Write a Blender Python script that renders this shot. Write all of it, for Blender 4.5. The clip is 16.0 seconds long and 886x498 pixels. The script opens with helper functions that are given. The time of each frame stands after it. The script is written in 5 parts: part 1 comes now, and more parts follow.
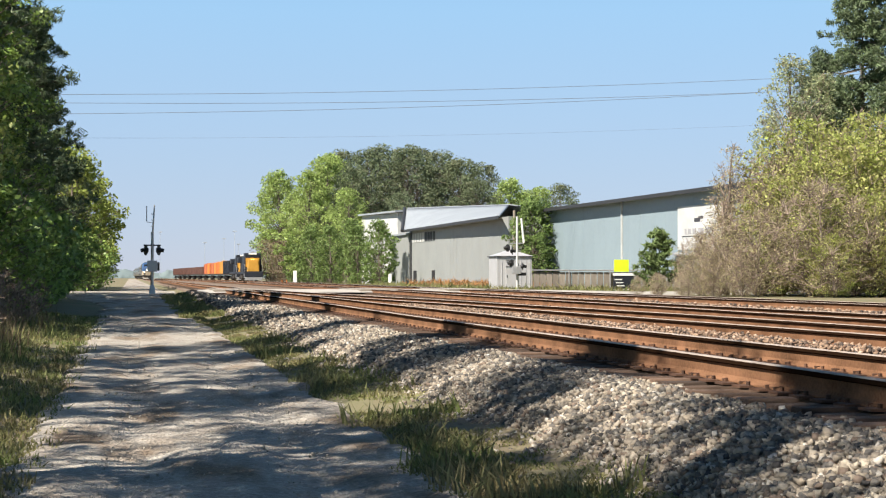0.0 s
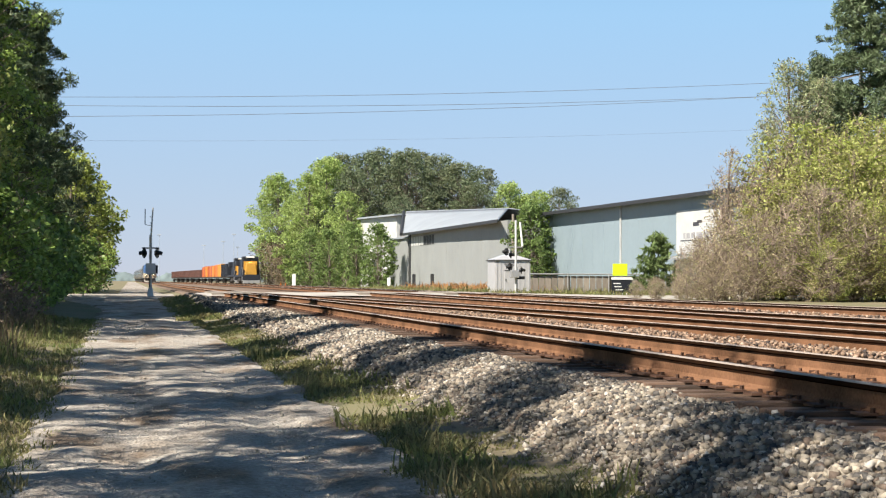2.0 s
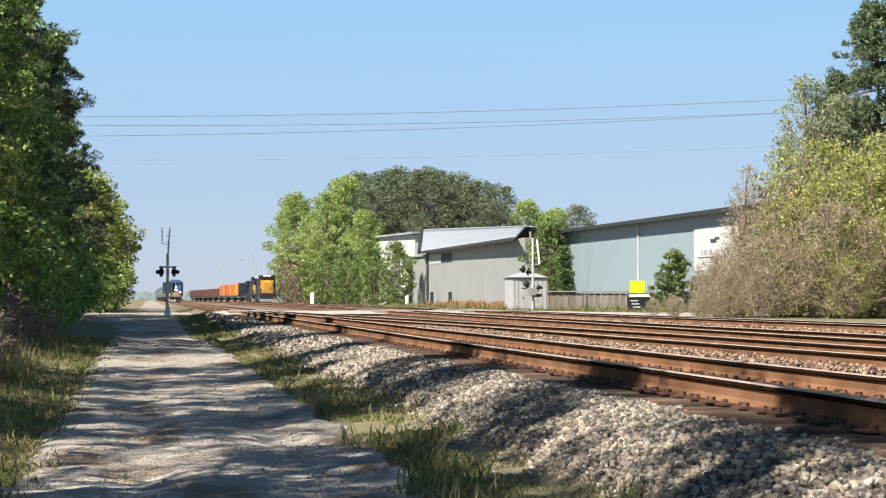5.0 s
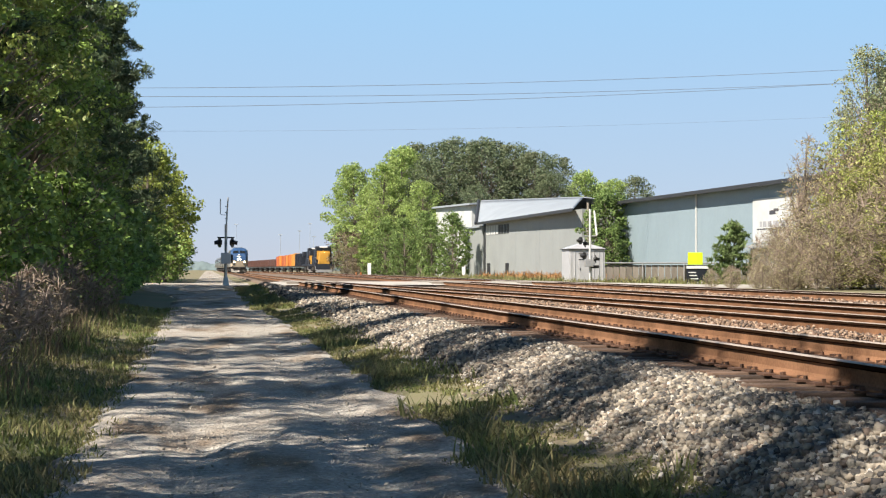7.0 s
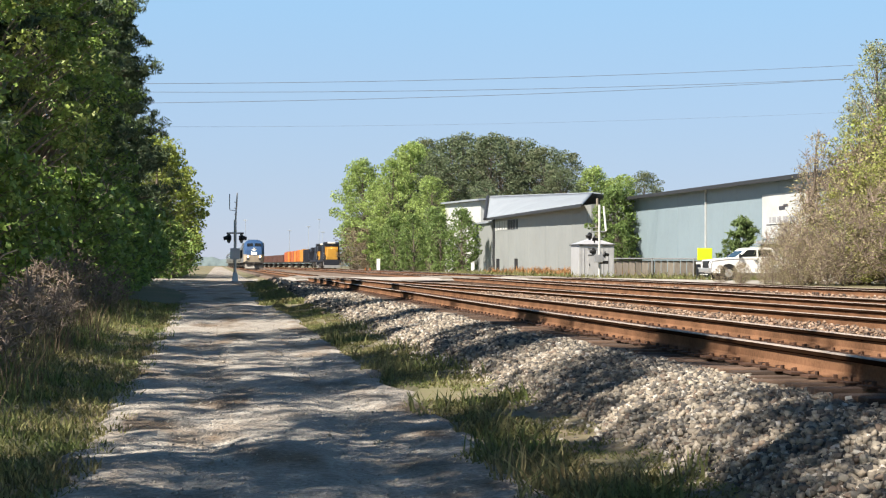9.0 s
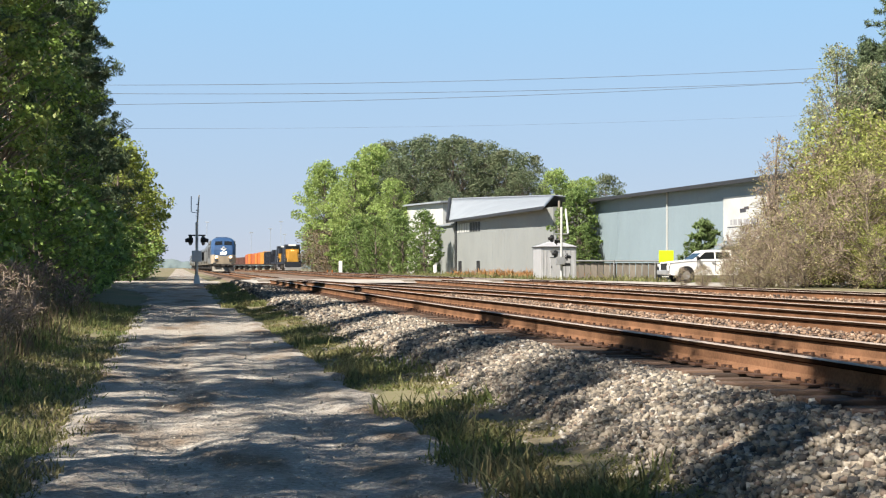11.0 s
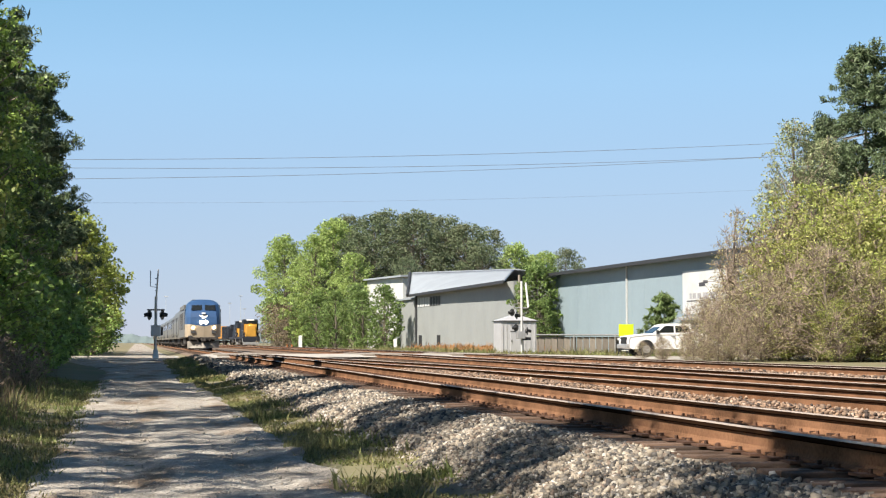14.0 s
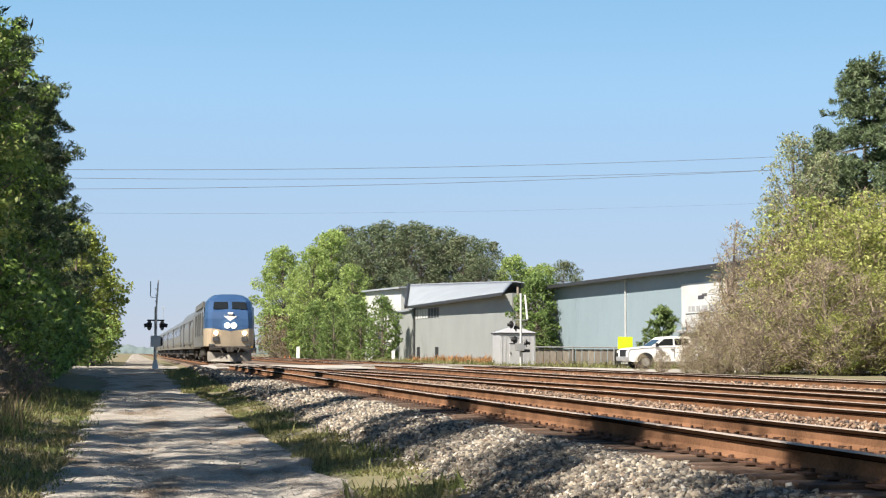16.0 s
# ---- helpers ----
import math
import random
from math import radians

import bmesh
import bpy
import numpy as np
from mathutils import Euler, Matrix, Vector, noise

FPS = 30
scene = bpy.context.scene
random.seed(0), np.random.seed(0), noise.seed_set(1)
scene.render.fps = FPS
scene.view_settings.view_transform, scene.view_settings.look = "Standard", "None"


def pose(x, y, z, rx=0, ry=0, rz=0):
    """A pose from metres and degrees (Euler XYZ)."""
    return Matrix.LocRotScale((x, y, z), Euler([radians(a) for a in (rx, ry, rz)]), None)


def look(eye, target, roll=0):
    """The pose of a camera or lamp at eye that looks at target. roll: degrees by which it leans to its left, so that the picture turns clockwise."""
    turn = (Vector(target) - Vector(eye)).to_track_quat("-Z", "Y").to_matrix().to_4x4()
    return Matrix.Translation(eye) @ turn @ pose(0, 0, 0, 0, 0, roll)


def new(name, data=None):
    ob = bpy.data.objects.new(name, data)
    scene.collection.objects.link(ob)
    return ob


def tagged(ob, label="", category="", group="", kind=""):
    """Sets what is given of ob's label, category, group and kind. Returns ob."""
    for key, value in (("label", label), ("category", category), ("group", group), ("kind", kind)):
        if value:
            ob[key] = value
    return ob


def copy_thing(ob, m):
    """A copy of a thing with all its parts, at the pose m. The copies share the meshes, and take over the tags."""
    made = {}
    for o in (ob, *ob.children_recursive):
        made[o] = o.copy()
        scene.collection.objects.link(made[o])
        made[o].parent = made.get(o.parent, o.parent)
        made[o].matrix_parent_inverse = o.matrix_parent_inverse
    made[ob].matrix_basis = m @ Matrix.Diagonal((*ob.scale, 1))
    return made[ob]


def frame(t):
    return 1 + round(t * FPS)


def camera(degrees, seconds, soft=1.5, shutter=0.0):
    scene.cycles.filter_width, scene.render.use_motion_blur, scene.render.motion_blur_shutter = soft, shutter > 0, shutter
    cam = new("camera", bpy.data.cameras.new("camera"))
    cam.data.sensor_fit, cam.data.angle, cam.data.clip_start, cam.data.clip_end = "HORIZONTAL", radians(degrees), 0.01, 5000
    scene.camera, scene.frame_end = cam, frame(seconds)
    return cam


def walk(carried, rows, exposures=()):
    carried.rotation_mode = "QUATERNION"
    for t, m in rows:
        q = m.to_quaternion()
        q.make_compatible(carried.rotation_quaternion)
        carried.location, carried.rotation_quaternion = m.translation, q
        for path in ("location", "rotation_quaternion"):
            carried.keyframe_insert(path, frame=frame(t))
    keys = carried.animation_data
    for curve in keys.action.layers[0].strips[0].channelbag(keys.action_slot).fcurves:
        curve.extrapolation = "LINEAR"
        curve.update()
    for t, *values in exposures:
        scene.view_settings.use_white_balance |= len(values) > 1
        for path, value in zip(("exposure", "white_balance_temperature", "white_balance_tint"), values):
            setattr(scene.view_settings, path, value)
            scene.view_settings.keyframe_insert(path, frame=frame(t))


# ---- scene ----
cam = camera(30.26, 16.0, soft=1.2)
walk(cam, [
    (0, pose(0.000, 0.000, 1.500, 0, 0, -10.796) @ pose(0, 0, 0, 90.968, 0, 0) @ pose(0, 0, 0, 0, 0, 0.000)),
    (0.5, pose(-0.007, -0.029, 1.496, 0, 0, -10.773) @ pose(0, 0, 0, 90.887, 0, 0) @ pose(0, 0, 0, 0, 0, 0.010)),
    (1, pose(0.018, -0.005, 1.495, 0, 0, -10.758) @ pose(0, 0, 0, 90.831, 0, 0) @ pose(0, 0, 0, 0, 0, 0.050)),
    (1.5, pose(0.026, -0.049, 1.495, 0, 0, -10.779) @ pose(0, 0, 0, 90.860, 0, 0) @ pose(0, 0, 0, 0, 0, 0.114)),
    (2, pose(0.046, 0.003, 1.497, 0, 0, -10.819) @ pose(0, 0, 0, 91.094, 0, 0) @ pose(0, 0, 0, 0, 0, 0.142)),
    (2.5, pose(0.058, -0.031, 1.497, 0, 0, -10.842) @ pose(0, 0, 0, 91.493, 0, 0) @ pose(0, 0, 0, 0, 0, 0.126)),
    (3, pose(0.065, -0.021, 1.504, 0, 0, -10.786) @ pose(0, 0, 0, 91.949, 0, 0) @ pose(0, 0, 0, 0, 0, 0.104)),
    (5.5, pose(0.174, -0.021, 1.493, 0, 0, -9.737) @ pose(0, 0, 0, 91.513, 0, 0) @ pose(0, 0, 0, 0, 0, -0.063)),
    (6, pose(0.176, -0.004, 1.491, 0, 0, -9.120) @ pose(0, 0, 0, 91.122, 0, 0) @ pose(0, 0, 0, 0, 0, 0.021)),
    (6.5, pose(0.164, -0.002, 1.496, 0, 0, -8.581) @ pose(0, 0, 0, 90.849, 0, 0) @ pose(0, 0, 0, 0, 0, 0.037)),
    (7, pose(0.162, -0.024, 1.500, 0, 0, -8.169) @ pose(0, 0, 0, 90.705, 0, 0) @ pose(0, 0, 0, 0, 0, 0.098)),
    (7.5, pose(0.166, -0.023, 1.496, 0, 0, -7.931) @ pose(0, 0, 0, 90.674, 0, 0) @ pose(0, 0, 0, 0, 0, 0.104)),
    (8, pose(0.152, -0.022, 1.498, 0, 0, -7.844) @ pose(0, 0, 0, 90.644, 0, 0) @ pose(0, 0, 0, 0, 0, 0.106)),
    (8.5, pose(0.160, 0.005, 1.496, 0, 0, -7.785) @ pose(0, 0, 0, 90.558, 0, 0) @ pose(0, 0, 0, 0, 0, 0.095)),
    (11, pose(0.141, 0.026, 1.501, 0, 0, -9.181) @ pose(0, 0, 0, 90.632, 0, 0) @ pose(0, 0, 0, 0, 0, 0.104)),
    (11.5, pose(0.127, 0.036, 1.496, 0, 0, -9.635) @ pose(0, 0, 0, 90.959, 0, 0) @ pose(0, 0, 0, 0, 0, -0.022)),
    (12, pose(0.112, 0.040, 1.489, 0, 0, -9.918) @ pose(0, 0, 0, 91.368, 0, 0) @ pose(0, 0, 0, 0, 0, -0.194)),
    (12.5, pose(0.123, 0.033, 1.487, 0, 0, -10.109) @ pose(0, 0, 0, 91.857, 0, 0) @ pose(0, 0, 0, 0, 0, -0.262)),
    (13, pose(0.125, -0.005, 1.492, 0, 0, -10.239) @ pose(0, 0, 0, 92.429, 0, 0) @ pose(0, 0, 0, 0, 0, -0.281)),
    (13.5, pose(0.141, 0.022, 1.491, 0, 0, -10.410) @ pose(0, 0, 0, 92.915, 0, 0) @ pose(0, 0, 0, 0, 0, -0.161)),
    (14, pose(0.141, 0.024, 1.493, 0, 0, -10.570) @ pose(0, 0, 0, 93.229, 0, 0) @ pose(0, 0, 0, 0, 0, -0.007)),
    (14.5, pose(0.152, 0.031, 1.498, 0, 0, -10.613) @ pose(0, 0, 0, 93.400, 0, 0) @ pose(0, 0, 0, 0, 0, 0.169)),
    (15, pose(0.151, 0.014, 1.500, 0, 0, -10.523) @ pose(0, 0, 0, 93.514, 0, 0) @ pose(0, 0, 0, 0, 0, 0.248)),
    (15.5, pose(0.138, 0.011, 1.496, 0, 0, -10.455) @ pose(0, 0, 0, 93.675, 0, 0) @ pose(0, 0, 0, 0, 0, 0.290)),
    (16, pose(-0.013, 0.005, 1.484, 0, 0, -10.667) @ pose(0, 0, 0, 93.645, 0, 0) @ pose(0, 0, 0, 0, 0, 0.248)),
])

# ---- light ----
SUN_EL, SUN_AZ = 46.0, 236.0   # degrees; azimuth clockwise from +y (the line of the tracks)
world = bpy.data.worlds.new("world")
scene.world = world
world.use_nodes = True
wn = world.node_tree
sky = wn.nodes.new("ShaderNodeTexSky")
sky.sky_type, sky.sun_disc = "NISHITA", False
sky.sun_elevation, sky.sun_rotation = radians(SUN_EL), radians(SUN_AZ)
sky.air_density, sky.dust_density, sky.ozone_density = 1.0, 0.0, 4.0
wn.nodes["Background"].inputs["Strength"].default_value = 0.0555
# spring haze thins the blue towards the horizon
tco, sep, rise, haze, veil = (wn.nodes.new(k) for k in ("ShaderNodeTexCoord", "ShaderNodeSeparateXYZ", "ShaderNodeMapRange", "ShaderNodeMix", "ShaderNodeMix"))
haze.data_type = veil.data_type = "RGBA"
rise.inputs["From Max"].default_value = 0.24
haze.inputs["A"].default_value, haze.inputs["B"].default_value = (4.2, 4.78, 6.2, 1), (2.75, 5.75, 8.7, 1)
veil.inputs["Factor"].default_value = 0.85
high, deep = wn.nodes.new("ShaderNodeMapRange"), wn.nodes.new("ShaderNodeMix")
deep.data_type = "RGBA"
high.inputs["From Min"].default_value, high.inputs["From Max"].default_value = 0.16, 0.5
deep.inputs["B"].default_value = (0.35, 0.8, 1.7, 1)
wn.links.new(sep.outputs["Z"], high.inputs["Value"])
wn.links.new(high.outputs["Result"], deep.inputs["Factor"])
wn.links.new(haze.outputs["Result"], deep.inputs["A"])
wn.links.new(tco.outputs["Generated"], sep.inputs[0])
wn.links.new(sep.outputs["Z"], rise.inputs["Value"])
wn.links.new(rise.outputs["Result"], haze.inputs["Factor"])
wn.links.new(sky.outputs["Color"], veil.inputs["A"])
wn.links.new(deep.outputs["Result"], veil.inputs["B"])
wn.links.new(veil.outputs["Result"], wn.nodes["Background"].inputs["Color"])
sun = new("sun", bpy.data.lights.new("sun", "SUN"))
sun.data.energy, sun.data.angle, sun.data.color = 5.0, radians(0.55), (1.0, 0.915, 0.80)
sa, se = radians(SUN_AZ), radians(SUN_EL)
to_sun = Vector((math.sin(sa) * math.cos(se), math.cos(sa) * math.cos(se), math.sin(se)))
sun.matrix_world = look(to_sun * 60, (0, 0, 0))
scene.view_settings.exposure = 1.12


# ---- materials ----
def mat(name, col, rough=0.8, metal=0.0, vary=0.25, scale=3.0, fine=40.0, bump=0.15, dist=0.01, col2=None, island=0.0, rand=0.0, emit=0.0, trans=0.0, stretch=(1, 1, 1), spec=0.5):
    """A node material: two scales of noise between col and col2, a bump, and variation by island or object."""
    m = bpy.data.materials.new(name)
    m.use_nodes = True
    n, l = m.node_tree.nodes, m.node_tree.links
    b = n["Principled BSDF"]
    b.inputs["Roughness"].default_value, b.inputs["Metallic"].default_value = rough, metal
    b.inputs["Specular IOR Level"].default_value = spec
    tc = n.new("ShaderNodeTexCoord")
    mp = n.new("ShaderNodeMapping")
    mp.inputs["Scale"].default_value = stretch
    l.new(tc.outputs["Object"], mp.inputs["Vector"])
    big, small = n.new("ShaderNodeTexNoise"), n.new("ShaderNodeTexNoise")
    for tex, s, d in ((big, scale, 5.0), (small, fine, 3.0)):
        tex.inputs["Scale"].default_value, tex.inputs["Detail"].default_value = s, d
        l.new(mp.outputs["Vector"], tex.inputs["Vector"])
    mixf = n.new("ShaderNodeMath")
    mixf.operation = "MULTIPLY_ADD"
    l.new(big.outputs["Fac"], mixf.inputs[0])
    mixf.inputs[1].default_value = 0.65
    sm = n.new("ShaderNodeMath")
    sm.operation = "MULTIPLY"
    l.new(small.outputs["Fac"], sm.inputs[0])
    sm.inputs[1].default_value = 0.35
    l.new(sm.outputs[0], mixf.inputs[2])
    rng = n.new("ShaderNodeMapRange")
    rng.inputs["From Min"].default_value, rng.inputs["From Max"].default_value = 0.35, 0.65
    l.new(mixf.outputs[0], rng.inputs["Value"])
    c2 = col2 or tuple(c * (1 - vary) for c in col)
    ramp = n.new("ShaderNodeMix")
    ramp.data_type = "RGBA"
    ramp.inputs["A"].default_value, ramp.inputs["B"].default_value = (*c2, 1), (*col, 1)
    l.new(rng.outputs["Result"], ramp.inputs["Factor"])
    out = ramp.outputs["Result"]
    if island or rand:
        if island:
            src = n.new("ShaderNodeNewGeometry").outputs["Random Per Island"]
        else:
            src = n.new("ShaderNodeObjectInfo").outputs["Random"]
        mr = n.new("ShaderNodeMapRange")
        mr.inputs["To Min"].default_value, mr.inputs["To Max"].default_value = 1 - (island or rand), 1 + (island or rand)
        l.new(src, mr.inputs["Value"])
        hsv = n.new("ShaderNodeHueSaturation")
        l.new(mr.outputs["Result"], hsv.inputs["Value"])
        l.new(out, hsv.inputs["Color"])
        out = hsv.outputs["Color"]
    l.new(out, b.inputs["Base Color"])
    if bump:
        bp = n.new("ShaderNodeBump")
        bp.inputs["Strength"].default_value, bp.inputs["Distance"].default_value = bump, dist
        l.new(mixf.outputs[0], bp.inputs["Height"])
        l.new(bp.outputs["Normal"], b.inputs["Normal"])
    if emit:
        b.inputs["Emission Color"].default_value, b.inputs["Emission Strength"].default_value = (*col, 1), emit
    if trans:
        t = n.new("ShaderNodeBsdfTranslucent")
        l.new(out, t.inputs["Color"])
        ms = n.new("ShaderNodeMixShader")
        ms.inputs[0].default_value = trans
        l.new(b.outputs[0], ms.inputs[1])
        l.new(t.outputs[0], ms.inputs[2])
        l.new(ms.outputs[0], n["Material Output"].inputs["Surface"])
    return m


def lane_material():
    """Pale crushed gravel over brown soil: bare patches, damp stains, stony grain and relief."""
    m = mat("gravel_road", (0.40, 0.37, 0.325), 0.95, col2=(0.29, 0.255, 0.215), scale=1.6, fine=34, bump=0)
    n, l = m.node_tree.nodes, m.node_tree.links
    b = n["Principled BSDF"]
    base = b.inputs["Base Color"].links[0].from_socket
    tc = n.new("ShaderNodeTexCoord")
    mp = n.new("ShaderNodeMapping")
    mp.inputs["Scale"].default_value = (1.0, 0.35, 1.0)
    l.new(tc.outputs["Object"], mp.inputs["Vector"])
    patch_tex, clod, grit = n.new("ShaderNodeTexNoise"), n.new("ShaderNodeTexNoise"), n.new("ShaderNodeTexVoronoi")
    patch_tex.inputs["Scale"].default_value, patch_tex.inputs["Detail"].default_value = 1.3, 7.0
    clod.inputs["Scale"].default_value, clod.inputs["Detail"].default_value = 7.0, 6.0
    grit.inputs["Scale"].default_value = 30.0
    l.new(mp.outputs["Vector"], patch_tex.inputs["Vector"])
    l.new(tc.outputs["Object"], clod.inputs["Vector"])
    l.new(tc.outputs["Object"], grit.inputs["Vector"])
    bare = n.new("ShaderNodeMapRange")
    bare.inputs["From Min"].default_value, bare.inputs["From Max"].default_value = 0.50, 0.64
    l.new(patch_tex.outputs["Fac"], bare.inputs["Value"])
    soil = n.new("ShaderNodeMix")
    soil.data_type = "RGBA"
    soil.inputs["B"].default_value = (0.17, 0.125, 0.085, 1)
    l.new(bare.outputs["Result"], soil.inputs["Factor"])
    l.new(base, soil.inputs["A"])
    fleck = n.new("ShaderNodeMapRange")
    fleck.inputs["To Min"].default_value, fleck.inputs["To Max"].default_value = 0.72, 1.3
    l.new(grit.outputs["Color"], fleck.inputs["Value"])
    hsv = n.new("ShaderNodeHueSaturation")
    l.new(fleck.outputs["Result"], hsv.inputs["Value"])
    l.new(soil.outputs["Result"], hsv.inputs["Color"])
    l.new(hsv.outputs["Color"], b.inputs["Base Color"])
    total = n.new("ShaderNodeMath")
    total.operation = "MULTIPLY_ADD"
    total.inputs[1].default_value = 0.22
    l.new(grit.outputs["Distance"], total.inputs[0])
    l.new(clod.outputs["Fac"], total.inputs[2])
    bp = n.new("ShaderNodeBump")
    bp.inputs["Strength"].default_value, bp.inputs["Distance"].default_value = 1.0, 0.09
    l.new(total.outputs[0], bp.inputs["Height"])
    l.new(bp.outputs["Normal"], b.inputs["Normal"])
    return m


def stone_material(name="ballast_stone", tint=(1, 1, 1)):
    """Crushed stone of several kinds, each piece of its own colour."""
    m = mat(name, tuple(0.5 * c for c in tint), 0.85, vary=0.3, scale=14, fine=90, bump=0.3)
    n, l = m.node_tree.nodes, m.node_tree.links
    b = n["Principled BSDF"]
    base = b.inputs["Base Color"].links[0].from_socket
    kinds = n.new("ShaderNodeValToRGB")
    kinds.color_ramp.interpolation = "CONSTANT"
    tones = ((0.0, (0.42, 0.37, 0.295)), (0.16, (0.25, 0.215, 0.17)), (0.38, (0.52, 0.48, 0.42)), (0.46, (0.14, 0.128, 0.115)), (0.64, (0.34, 0.29, 0.225)), (0.80, (0.07, 0.065, 0.062)), (0.90, (0.20, 0.15, 0.115)))
    el = kinds.color_ramp.elements
    while len(el) < len(tones):
        el.new(0.5)
    for e, (p, c) in zip(el, tones):
        e.position, e.color = p, (*c, 1)
    l.new(n.new("ShaderNodeNewGeometry").outputs["Random Per Island"], kinds.inputs["Fac"])
    mul = n.new("ShaderNodeMix")
    mul.data_type, mul.blend_type = "RGBA", "MULTIPLY"
    mul.inputs["Factor"].default_value = 1.0
    dbl = n.new("ShaderNodeMix")
    dbl.data_type, dbl.blend_type = "RGBA", "ADD"
    dbl.inputs["Factor"].default_value = 1.0
    l.new(base, dbl.inputs["A"])
    l.new(base, dbl.inputs["B"])
    l.new(dbl.outputs["Result"], mul.inputs["A"])
    l.new(kinds.outputs["Color"], mul.inputs["B"])
    l.new(mul.outputs["Result"], b.inputs["Base Color"])
    return m


